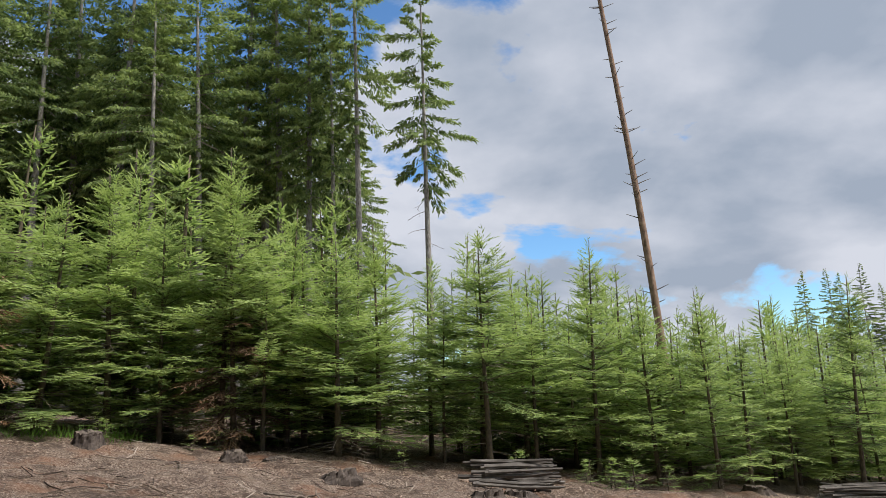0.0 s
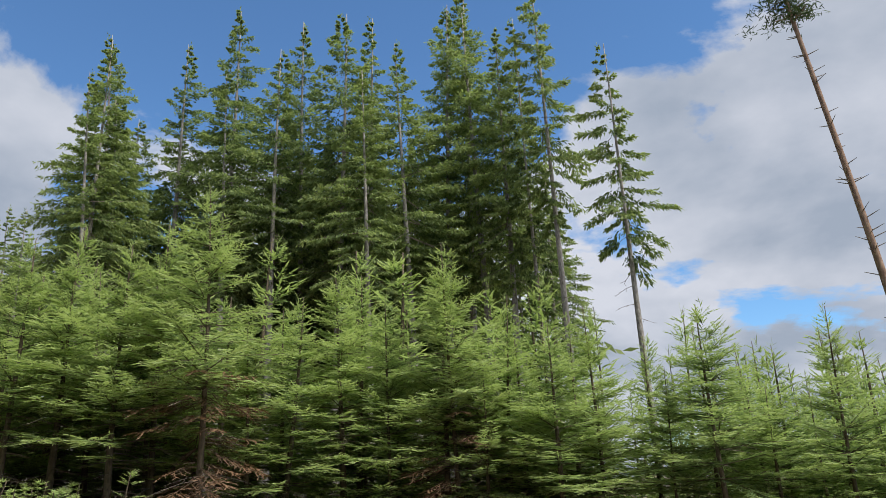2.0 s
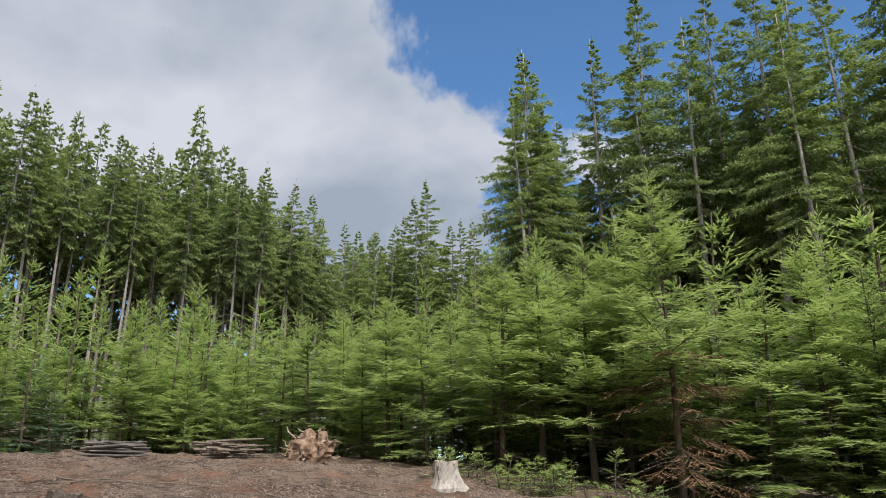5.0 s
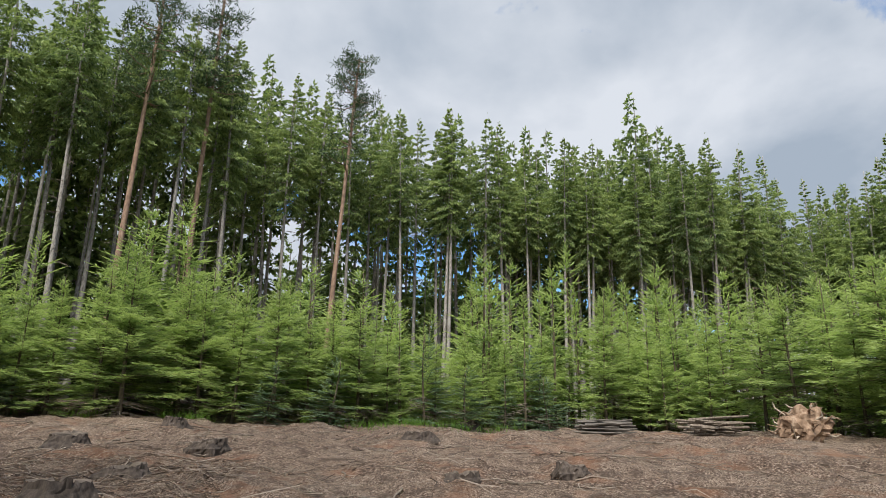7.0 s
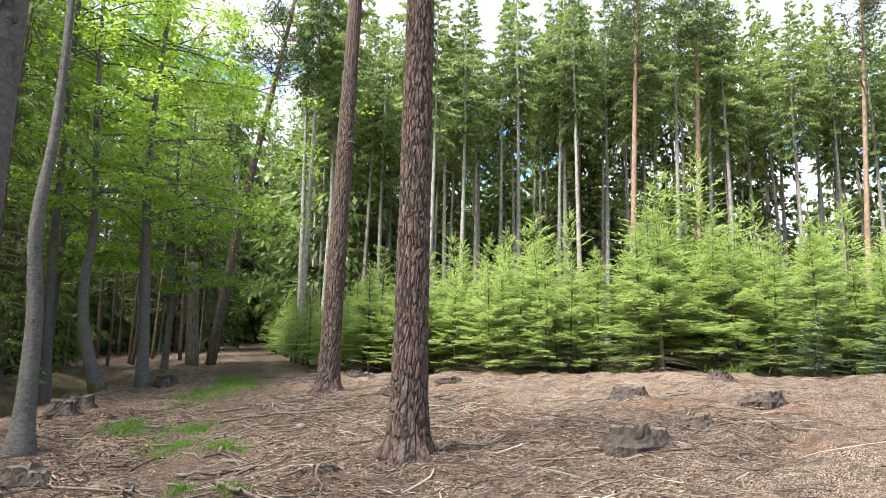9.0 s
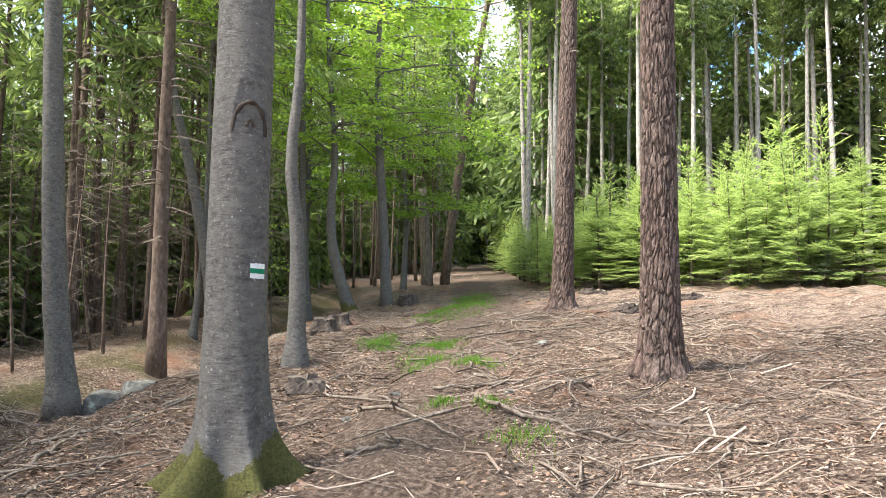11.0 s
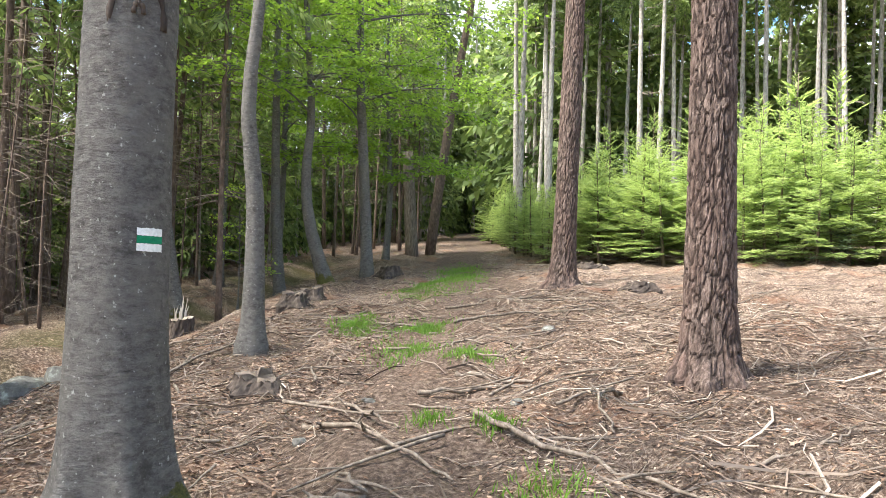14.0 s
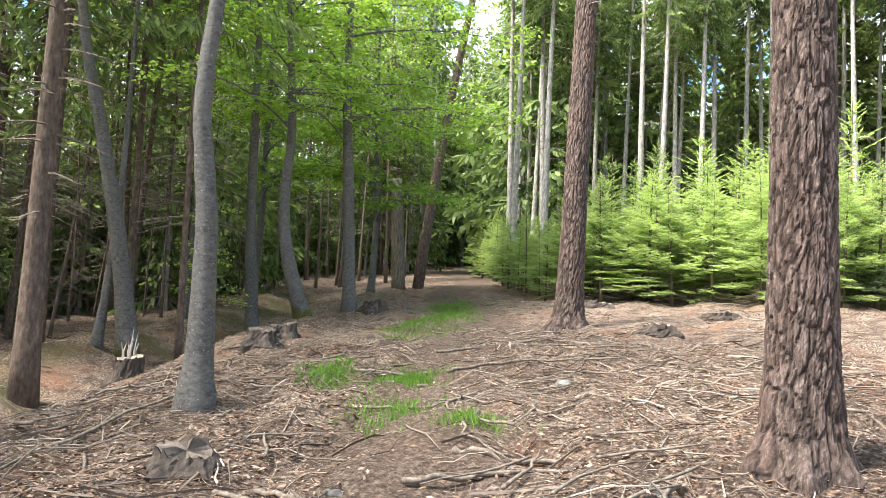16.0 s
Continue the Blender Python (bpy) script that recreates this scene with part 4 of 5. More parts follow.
    for j, (name, mat) in enumerate((("white_stripe", PAINT_WHITE), ("green_stripe", PAINT_GREEN), ("white_stripe", PAINT_WHITE))):
        lo, hi = z0 + 0.052 - 0.035 * j - 0.0345, z0 + 0.052 - 0.035 * j
        aa = np.linspace(1.56, 2.17, 16)
        vs = []
        for zz in np.linspace(lo, hi, 4):
            for a in aa:
                jit = g.normal() * 0.0012
                vs.append([math.cos(a) * 0.2165 + 0.02 * math.sin(zz * 0.9) + 0.01 * zz, math.sin(a) * 0.2165 + 0.007 * zz, zz + jit])
        w = len(aa)
        fs = [[r * w + c + 1, r * w + c, r * w + w + c, r * w + w + c + 1] for r in range(3) for c in range(w - 1)]
        part(name, mesh_of(name, vs, fs, mat, smooth=True), mark)
    line = np.stack([np.interp(zs, [0, 3, 6, 19], [0, 0.03, 0.10, 0.5]), np.interp(zs, [0, 3, 6, 19], [0, 0.02, 0, -0.3]), zs], 1)
    (lv, lf, fr), (bv, bf) = leaf_sprays(91, line, 6.5, 18, 26, 3.6, 5500, 0.085)
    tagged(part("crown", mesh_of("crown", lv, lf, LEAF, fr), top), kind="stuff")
    tagged(part("bough_frame", mesh_of("bough_frame", bv, bf, BARK_BEECH, np.zeros(len(bv))), top), kind="stuff")
    tagged(top, "thick grey beech with mossy roots and a painted trail mark", "tree", "beeches along the path")


marked_beech()
GREY = "slim smooth grey beech with fresh green leaves beside the path"
beech([(-5.7, -10.41, 0.79), (-5.7, -10.41, 1.68), (-5.67, -10.43, 2.67), (-5.56, -10.46, 3.75), (-5.62, -10.41, 5.23), (-5.56, -10.41, 7.99), (-5.27, -10.51, 15.89)], 0.135, 0.03, (6.5, 15, 22, 2.6, 4500, 0.085), GREY, 71, 0.75, 0.25)
beech([(-11.14, -19.75, 1.07), (-10.94, -19.85, 3.81), (-10.83, -19.9, 7.92), (-10.65, -19.95, 15.75)], 0.16, 0.04, (9.5, 15, 18, 3.0, 3500, 0.095), GREY, 72, 0.4)
beech([(-11.4, -17.9, 1.49), (-11.18, -17.97, 2.14), (-10.9, -18.08, 3.23), (-10.82, -18.12, 4.4), (-10.87, -18.09, 5.85), (-10.66, -18.19, 8.7), (-10.49, -18.34, 12.7)], 0.19, 0.04, (4.2, 16, 40, 3.8, 13000, 0.11), "crooked beech with a mossy curved foot", 73, 0.35, 0.9)
beech([(-13.08, -18.61, 1.81), (-12.9, -18.71, 4.86), (-12.77, -18.82, 7.26), (-12.72, -18.82, 9.65), (-12.86, -18.75, 12.8)], 0.17, 0.04, (3.6, 17.5, 56, 4.5, 22000, 0.115), "pale beech with tiers of bright green leaves", 74)
beech([(-3.25, -12.65, 0.18), (-3.04, -12.69, 2.2), (-2.86, -12.71, 5.24), (-2.69, -12.75, 9.2), (-2.59, -12.75, 15.28)], 0.20, 0.05, (6.5, 14.5, 18, 2.8, 3500, 0.09), GREY, 75, 0.45)
beech([(-7.48, -17.41, 0.88), (-7.19, -17.46, 2.7), (-6.75, -17.56, 4.74), (-6.22, -17.7, 7.25), (-5.93, -17.94, 12.77)], 0.18, 0.05, (9, 12.6, 12, 2.8, 2200, 0.095), "leaning beech with yellow-green mossy bark", 76, 0.35, 0.5)
beech([(-7.0, -17.64, 0.95), (-7.13, -17.64, 2.55), (-7.22, -17.73, 4.68), (-7.22, -17.82, 8.24)], 0.09, 0.03, (6.6, 8.2, 8, 1.8, 900, 0.09), GREY, 77)
beech([(-16.9, -22.96, 2.34), (-16.97, -22.96, 4.87), (-16.83, -23.03, 7.84), (-16.75, -23.11, 11.55)], 0.13, 0.03, (2.2, 14.5, 46, 4.4, 18000, 0.12), "leafy beech at the edge of the dark forest", 78)
beech([(-10.29, -21.68, 1.48), (-10.37, -21.76, 5.13), (-10.29, -21.84, 12.12)], 0.13, 0.03, (7.5, 15, 26, 3.6, 8000, 0.12), "leafy beech at the edge of the dark forest", 79)
beech([(-13.39, -24.25, 1.88), (-13.47, -24.17, 5.08), (-13.39, -24.17, 13.67)], 0.15, 0.04, (3.0, 17, 48, 4.6, 18000, 0.12), "leafy beech at the edge of the dark forest", 80)
beech([(-9.46, -18.7, 0.95), (-9.46, -18.7, 1.8), (-9.41, -18.7, 3.39)], 0.02, 0.006, (0.7, 2.9, 16, 0.9, 700, 0.075), "small leafy beech sapling in the gully", 81)


# ---- pines ----
def plate_pine(x, y, height, r0, lean, seed, rows, n):
    """Pine with a deep plated trunk near the ground."""
    g = np.random.default_rng(seed)
    top = new("pine_tree")
    top.location = (x, y, at_ground(x, y))
    low = np.linspace(-0.25, 7.5, rows)
    zs = np.concatenate([low, np.linspace(7.8, height, 14)])
    ang = np.arange(n) * 2 * np.pi / n
    A, Z = np.meshgrid(ang, zs)
    R = np.interp(Z, [-0.25, 0, 0.2, 0.6, 1.5, 5, height], [1.85 * r0, 1.58 * r0, 1.28 * r0, 1.10 * r0, r0, 0.88 * r0, 0.25 * r0])
    for k in range(6):
        da = (A - k * 1.05 - g.random() * 0.5 + np.pi) % (2 * np.pi) - np.pi
        R = R + 0.10 * np.exp(-((da / 0.22) ** 2)) * np.exp(-np.maximum(Z, 0) / 0.12)
    cells = []
    for a, z in zip(A.ravel(), Z.ravel()):
        p = Vector((math.cos(a) * r0 * 19, math.sin(a) * r0 * 19, z * 5.0))
        q = p + 0.55 * Vector(noise.noise_vector(p * 0.9))
        d, _ = noise.voronoi(q)
        cells.append(d[1] - d[0])
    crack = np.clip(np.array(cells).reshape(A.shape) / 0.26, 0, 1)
    fade = np.interp(Z, [0, 6, 10], [1, 0.8, 0.3])
    R = R - 0.021 * (1 - crack) ** 1.3 * fade + g.normal(size=R.shape) * 0.0022
    X, Y = np.cos(A) * R + lean[0] * Z, np.sin(A) * R + lean[1] * Z
    i = np.arange(len(zs) - 1)[:, None] * n
    k = np.arange(n)[None]
    f = np.stack([i + k, i + (k + 1) % n, i + n + (k + 1) % n, i + n + k], -1).reshape(-1, 4)
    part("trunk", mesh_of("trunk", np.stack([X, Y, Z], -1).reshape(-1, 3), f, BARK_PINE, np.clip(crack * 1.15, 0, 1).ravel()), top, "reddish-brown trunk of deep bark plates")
    dv, df = dead_boughs(seed, 4.5, 11, 12, 0.8, 0.014)
    dv[:, 0] += lean[0] * dv[:, 2]
    dv[:, 1] += lean[1] * dv[:, 2]
    tagged(part("dead_twigwork", mesh_of("dead_twigwork", dv, df, DEADWOOD), top), kind="stuff")
    tufts(top, seed, height, (lean[0] * height, lean[1] * height), 26, 2.6, 5.5)
    return tagged(top, "tall pine with furrowed reddish bark in the clearing", "tree", "pines of the clearing")


def tufts(top, seed, height, shift, count, reach, depth):
    """Crown of a pine: clumps of long needles at the ends of bent boughs."""
    g = np.random.default_rng(seed + 5)
    B, W, S, L, tb = [], [], [], [], []
    for _ in range(count):
        z = height - depth * g.random()
        az, R = g.random() * 6.283, reach * g.uniform(0.35, 1.0) * (0.5 + 0.5 * min(1, (height - z) / depth * 2))
        root = np.array([shift[0] * z / height, shift[1] * z / height, z])
        tip = root + np.array([math.cos(az) * R, math.sin(az) * R, 0.25 * R])
        tb.append(tube(np.stack([root, (root + tip) / 2 + [0, 0, -0.08 * R], tip]), [0.04, 0.03, 0.012], 4, False))
        for q in range(6):
            c = root + (tip - root) * g.uniform(0.45, 1.05) + g.normal(size=3) * [0.34, 0.34, 0.22]
            n = 30
            w = unit(g.normal(size=(n, 3)) + [0, 0, 0.5])
            B.append(c + w * 0.05 + g.normal(size=(n, 3)) * 0.10)
            W.append(w); S.append(unit(g.normal(size=(n, 3)))); L.append(g.uniform(0.16, 0.34, n))
    L = np.concatenate(L)
    v, f = kites(np.concatenate(B), np.concatenate(W), np.concatenate(S), L, np.full(len(L), 0.05))
    tagged(part("crown", mesh_of("crown", v, f, NEEDLE_PINE, np.full(len(v), 0.3)), top), kind="stuff")
    bv, bf = join(tb)
    tagged(part("bough_frame", mesh_of("bough_frame", bv, bf, BARK_PINE_HIGH), top), kind="stuff")


plate_pine(-7.37, -5.59, 22.0, 0.196, (0.00, 0.00), 101, 330, 130)
plate_pine(-12.67, -11.56, 22.0, 0.215, (-0.01, 0.02), 102, 200, 84)


def far_pine(x, y, height, r0, shift, seed, count=30, depth=7.0, reach=1.9, label="slender pine with a bare orange trunk and small crown", skin=BARK_PINE_HIGH):
    top = new("pine_tree")
    top.location = (x, y, at_ground(x, y))
    s = np.linspace(0, 1, 14)
    p = np.stack([shift[0] * s + 0.12 * np.sin(s * 5), shift[1] * s, s * height], 1)
    p[0, 2] = -0.3
    v, f = tube(p, np.linspace(r0, r0 * 0.35, 14), 10)
    part("trunk", mesh_of("trunk", v, f, skin, smooth=True), top)
    tufts(top, seed, height, shift, count, reach, depth)
    return tagged(top, label, "tree", "pines at the forest edge")


far_pine(-38.52, -2.78, 20.0, 0.16, (-0.2, 1.2), 111)
far_pine(-33.50, -8.78, 21.0, 0.16, (-0.3, 0.5), 112)
far_pine(-30.87, -10.94, 19.5, 0.16, (-0.3, 0.6), 113)
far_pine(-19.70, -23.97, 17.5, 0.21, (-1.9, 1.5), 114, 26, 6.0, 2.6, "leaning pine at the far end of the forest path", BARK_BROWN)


def stripped_pine():
    """The leaning, nearly branchless pine above the young stand."""
    top = new("pine_tree")
    base = np.array([7.72, 24.9, at_ground(7.72, 24.9)])
    top.location = base
    tip = np.array([6.2, 25.15, 18.4]) - base
    s = np.linspace(0, 1, 22)
    p = tip * s[:, None] + np.stack([0.12 * np.sin(s * 4), 0 * s, 0 * s], 1)
    p[0, 2] -= 0.3
    v, f = tube(p, np.linspace(0.155, 0.065, 22), 12)
    part("trunk", mesh_of("trunk", v, f, BARK_PINE_HIGH, smooth=True), top, "bare leaning trunk studded with broken stubs")
    g = np.random.default_rng(4)
    for k in range(64):
        t = g.uniform(0.2, 0.97)
        c = np.array([np.interp(t, s, p[:, j]) for j in range(3)])
        a = g.random() * 6.283
        e = c + np.array([math.cos(a), math.sin(a), 0.35]) * g.uniform(0.25, 0.55)
        v, f = tube(np.stack([c, (c + e) / 2, e]), [0.022, 0.016, 0.008], 4)
        part("stub", mesh_of("stub", v, f, DEADWOOD), top)
    tufts(top, 9, tip[2], (tip[0], tip[1]), 12, 1.0, 1.6)
    tagged(top, "leaning tall pine stripped of branches above the young stand", "tree")


stripped_pine()


def edge_spruce(x, y, height, low, seed, r0, boughs):
    ob = mature_spruce(seed, height, low, 1.9, r0, boughs, 190, 0.28, 0.075, 16, None, (-34, 28), 0.25)
    ob.matrix_basis = pose(x, y, at_ground(x, y) - 0.05, 0, -1.5, 40)
    return tagged(ob, "gaunt old spruce with ragged boughs high on its trunk", "tree")


edge_spruce(-0.25, 32.8, 22.0, 11.0, 121, 0.20, 58)
edge_spruce(-3.6, 34.7, 29.0, 13.5, 122, 0.22, 74)
edge_spruce(-5.0, 36.8, 27.0, 10.0, 123, 0.17, 80)
for x, y, h, r, sd in ((-5.27, -14.82, 16, 0.17, 131), (-2.03, -15.36, 15, 0.11, 132), (-8.33, -17.19, 11, 0.07, 133)):
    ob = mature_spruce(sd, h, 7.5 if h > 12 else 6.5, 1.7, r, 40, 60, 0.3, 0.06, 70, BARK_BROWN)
    ob.matrix_basis = pose(x, y, at_ground(x, y) - 0.05, 0, 0, 70)
    tagged(ob, "brown-barked spruce with dead grey lower branches", "tree", "tall spruces of the forest")


# ---- dead stem, stumps, stones ----
def snag():
    top = new("dead_tree")
    x, y = -19.25, -24.45
    top.location = (x, y, at_ground(x, y))
    s = np.linspace(0, 1, 8)
    v, f = tube(np.stack([0.25 * s, -0.15 * s, s * 4.2 - 0.2], 1), np.linspace(0.27, 0.2, 8), 10)
    part("stem", mesh_of("stem", v, f, DEADWOOD, smooth=True), top)
    tagged(top, "broken grey dead tree standing beside the path", "tree")


snag()


def stump(x, y, r, h, seed, fresh_cut=False, roots=5, tilt=0.0, splinter=False, pale=False):
    """Sawn stump: flared bark with roots, and a rough cut face."""
    g = np.random.default_rng(seed)
    r, h = r * 0.78, h * (0.95 if pale or splinter else 0.6)
    top = new("tree_stump")
    top.matrix_basis = pose(x, y, at_ground(x, y), tilt, g.normal() * 2, 0)
    n, zs = 40, np.linspace(-0.15, h, 9)
    A, Z = np.meshgrid(np.arange(n) * 2 * np.pi / n, zs)
    R = r * (1 + 0.45 * np.exp(-np.maximum(Z, 0) / 0.10)) * (1 + 0.05 * np.sin(A * 3 + seed) + 0.04 * np.sin(A * 7 + 2 * seed))
    for k in range(roots):
        da = (A - k * 6.283 / roots - g.random() + np.pi) % (2 * np.pi) - np.pi
        R = R + r * g.uniform(0.3, 0.9) * np.exp(-((da / 0.25) ** 2)) * np.exp(-np.maximum(Z, 0) / (0.35 * h + 0.03))
    R = R + g.normal(size=R.shape) * 0.011
    Z[-1] += 0.03 * np.sin(A[-1] + seed) + g.normal(size=n) * 0.016
    i = np.arange(len(zs) - 1)[:, None] * n
    k = np.arange(n)[None]
    f = np.stack([i + k, i + (k + 1) % n, i + n + (k + 1) % n, i + n + k], -1).reshape(-1, 4)
    V = np.stack([np.cos(A) * R, np.sin(A) * R, Z], -1)
    part("bark", mesh_of("bark", V.reshape(-1, 3), f, CUT_GREY if pale else STUMP), top)
    rim = V[-1] * [0.97, 0.97, 1]
    mid = rim * [0.5, 0.5, 1] + g.normal(size=rim.shape) * [0, 0, 0.008]
    cv = np.concatenate([rim + [0, 0, 0.003], mid, [[0, 0, h - 0.01]]])
    cf = [[j, (j + 1) % n, n + (j + 1) % n, n + j] for j in range(n)] + [[n + j, n + (j + 1) % n, 2 * n] for j in range(n)]
    part("cut_face", mesh_of("cut_face", cv, cf, CUT_NEW if fresh_cut else CUT), top, "pale sawn face" if fresh_cut else "weathered sawn face")
    if splinter:
        for q in range(12):
            c = np.array([g.normal() * r * 0.3, g.normal() * r * 0.2, h - 0.02])
            v, sf = tube(np.stack([c, c + [0.01, 0, 0.12], c + [g.normal() * 0.03, 0, g.uniform(0.2, 0.5)]]), [0.014, 0.011, 0.002], 4)
            part("splinter", mesh_of("splinter", v, sf, CUT_GREY), top, "pale torn splinter")
    what = "low sawn tree stump with a pale cut face" if fresh_cut else "weathered grey tree stump with flared roots in the soil"
    return tagged(top, what, "tree stump", "stumps of the clearing")


for k, (x, y, r, h) in enumerate(((-6.1, 13.0, 0.26, 0.50), (-3.85, 13.9, 0.18, 0.2), (-3.1, 14.1, 0.19, 0.10), (-1.65, 12.1, 0.26, 0.24), (0.63, 11.4, 0.24, 0.20),
                                  (1.15, 12.0, 0.20, 0.15), (6.4, 15.7, 0.26, 0.28), (-27.00, -0.13, 0.30, 0.22), (-20.53, 2.34, 0.28, 0.38), (-16.00, 0.67, 0.34, 0.26),
                                  (-23.81, 7.64, 0.22, 0.26), (-11.34, 2.51, 0.22, 0.2), (-13.26, -5.10, 0.32, 0.36), (-10.44, -3.31, 0.24, 0.2), (-10.64, 0.82, 0.26, 0.12))):
    stump(x, y, r, h, 200 + k)
for k, (x, y, r, h) in enumerate(((-13.51, -2.93, 0.25, 0.25), (-8.85, -3.51, 0.34, 0.26), (-17.58, -4.57, 0.26, 0.36), (-4.85, -8.57, 0.2, 0.2), (-8.36, -14.13, 0.26, 0.4),
                                  (-9.18, -14.92, 0.26, 0.34), (-13.11, -17.63, 0.28, 0.36), (-15.68, -10.38, 0.28, 0.12))):
    stump(x, y, r, h, 220 + k)
for k, (x, y, r, h) in enumerate(((-12.81, -9.89, 0.24, 0.18), (-16.31, -13.63, 0.34, 0.2), (-20.97, 6.26, 0.22, 0.16))):
    stump(x, y, r, h, 240 + k, True)
stump(-11.2, 8.9, 0.25, 0.5, 249, True, 4, 0, False, True)
stump(-6.72, -15.14, 0.25, 0.42, 250, True, 4, 0, True)


def stone(x, y, sx, sy, sz, seed, label):
    bm = bmesh.new()
    bmesh.ops.create_icosphere(bm, subdivisions=3, radius=1)
    for v in bm.verts:
        d = 1 + 0.25 * noise.noise(v.co * 1.3 + Vector((seed, 0, 0))) + 0.08 * noise.noise(v.co * 4 + Vector((0, seed, 0)))
        v.co = Vector((v.co.x * sx * d, v.co.y * sy * d, max(-0.5, min(0.75, v.co.z)) * sz * d))
    me = bpy.data.meshes.new("stone")
    bm.to_mesh(me)
    bm.free()
    me.materials.append(STONE)
    ob = new("stone", me)
    ob.matrix_basis = pose(x, y, at_ground(x, y) + 0.1 * sz, 0, 0, seed * 40)
    return tagged(ob, label, "stone", "stones")


stone(-3.86, -12.82, 0.42, 0.3, 0.38, 1, "grey stone with pale lichen beside a beech")
stone(-4.35, -12.82, 0.38, 0.3, 0.40, 2, "grey stone with pale lichen beside a beech")
stone(-6.31, -5.99, 0.16, 0.09, 0.05, 3, "flat pale stone bedded in the soil")
for k, (x, y, s) in enumerate(((-5.84, -6.30, 0.07), (-4.26, -6.79, 0.07), (-4.05, -5.89, 0.05), (-5.19, -7.32, 0.06), (-7.85, -7.46, 0.09), (-3.95, -5.17, 0.05), (-8.59, -8.36, 0.10))):
    stone(x, y, s, s * 0.7, s * 0.6, 5 + k, "small grey stone on the path")


# ---- branches, brush piles, root plate ----
def fallen_branch(points, r0, seed, mat=DEADWOOD, lift=0.03):
    """A bent fallen branch lying along points of the plan."""
    g = np.random.default_rng(seed)
    p = limb_line([(x, y, float(surface(x, y)) + lift) for x, y in points], 14)
    p[1:-1] += g.normal(size=(12, 3)) * [0.02, 0.02, 0.012]
    top = new("fallen_branch")
    top.location = p[0]
    p = p - p[0]
    v, f = tube(p, np.linspace(r0, r0 * 0.35, 14) * (1 + 0.04 * g.normal(size=14)) * 0.72, 7)
    part("stick", mesh_of("stick", v, f, mat, smooth=True), top)
    for q in range(3):
        i = int(g.integers(3, 12))
        e = p[i] + (p[i] - p[i - 2]) * 0.6 + g.normal(size=3) * [0.12, 0.12, 0.04] + [0, 0, 0.03]
        v, f = tube(np.stack([p[i], (p[i] + e) / 2, e]), [r0 * 0.45, r0 * 0.3, r0 * 0.12], 5)
        part("side_twig", mesh_of("side_twig", v, f, mat), top)
    return tagged(top, "dry grey fallen branch lying on the brown soil", "branch", "fallen branches")


for k, (pts, r) in enumerate(((((-5.01, -7.90), (-4.98, -7.23), (-4.86, -6.49)), 0.03), (((-4.57, -7.26), (-4.47, -6.37), (-4.46, -5.48)), 0.032),
                              (((-6.24, -7.44), (-6.75, -7.03), (-7.48, -6.37)), 0.038), (((-5.60, -7.19), (-6.45, -6.76), (-7.42, -6.12)), 0.030),
                              (((-5.22, -6.13), (-5.13, -5.52), (-5.14, -4.79), (-5.12, -4.31)), 0.033), (((-6.67, -5.95), (-6.18, -5.78), (-5.68, -5.30)), 0.026),
                              (((-3.73, -5.96), (-3.82, -5.81), (-3.95, -5.60), (-4.00, -5.90)), 0.035), (((-7.00, -7.97), (-6.51, -7.62), (-6.63, -7.23)), 0.022),
                              (((-5.79, -4.43), (-6.24, -4.21), (-6.63, -4.21)), 0.02), (((-1.86, -7.66), (-2.16, -7.96), (-2.60, -8.47)), 0.03),
                              (((-3.61, -9.62), (-4.44, -10.05), (-6.16, -11.12)), 0.035), (((-2.72, -8.80), (-3.47, -9.27), (-4.56, -10.09)), 0.03),
                              (((-8.18, -9.63), (-9.20, -9.41), (-10.09, -8.68)), 0.03), (((-9.31, -11.11), (-10.35, -10.59), (-11.43, -10.74)), 0.03),
                              (((-7.66, -8.67), (-7.07, -8.43), (-6.89, -8.07)), 0.025))):
    fallen_branch(pts, r, 300 + k)
gb = np.random.default_rng(33)
for k in range(70):
    x, y = gb.uniform(-19, 3), gb.uniform(-15, 11)
    if math.hypot(x + 1, y + 1) < 4.0 or math.hypot(x + 3.4, y + 3.4) < 2.2 or math.hypot(x + 8, y + 6) < 0.6 or math.hypot(x + 4, y + 6.8) < 0.8:
        continue
    a, L = gb.random() * 6.283, gb.uniform(0.5, 1.9)
    c, s = math.cos(a) * L / 2, math.sin(a) * L / 2
    fallen_branch(((x - c, y - s), (x + 0.1 * gb.normal(), y + 0.1 * gb.normal()), (x + c, y + s)), gb.uniform(0.012, 0.03), 330 + k)


def brush_pile(x, y, width, high, turn, seed, count, mat, label):
    g = np.random.default_rng(seed)
    top = new("brush_pile")
    top.matrix_basis = pose(x, y, at_ground(x, y), 0, 0, turn)
    for k in range(count):
        L = width * g.uniform(0.6, 1.05)
        a = g.normal() * (0.5 if mat is DEADWOOD else 0.16)
        z = high * (k + 0.5) / count * (0.75 + 0.4 * g.random())
        c = np.array([g.normal() * width * 0.08, g.normal() * 0.30 * (1 - 0.6 * k / count), z])
        d = np.array([math.cos(a), math.sin(a), g.normal() * 0.04]) * L / 2
        r = g.uniform(0.018, 0.045)
        v, f = tube(np.stack([c - d, c + g.normal(size=3) * 0.02, c + d]), [r, r * 0.9, r * 0.6], 6)
        part("stick", mesh_of("stick", v, f, mat), top)
    return tagged(top, label, "brush pile", "brush piles")


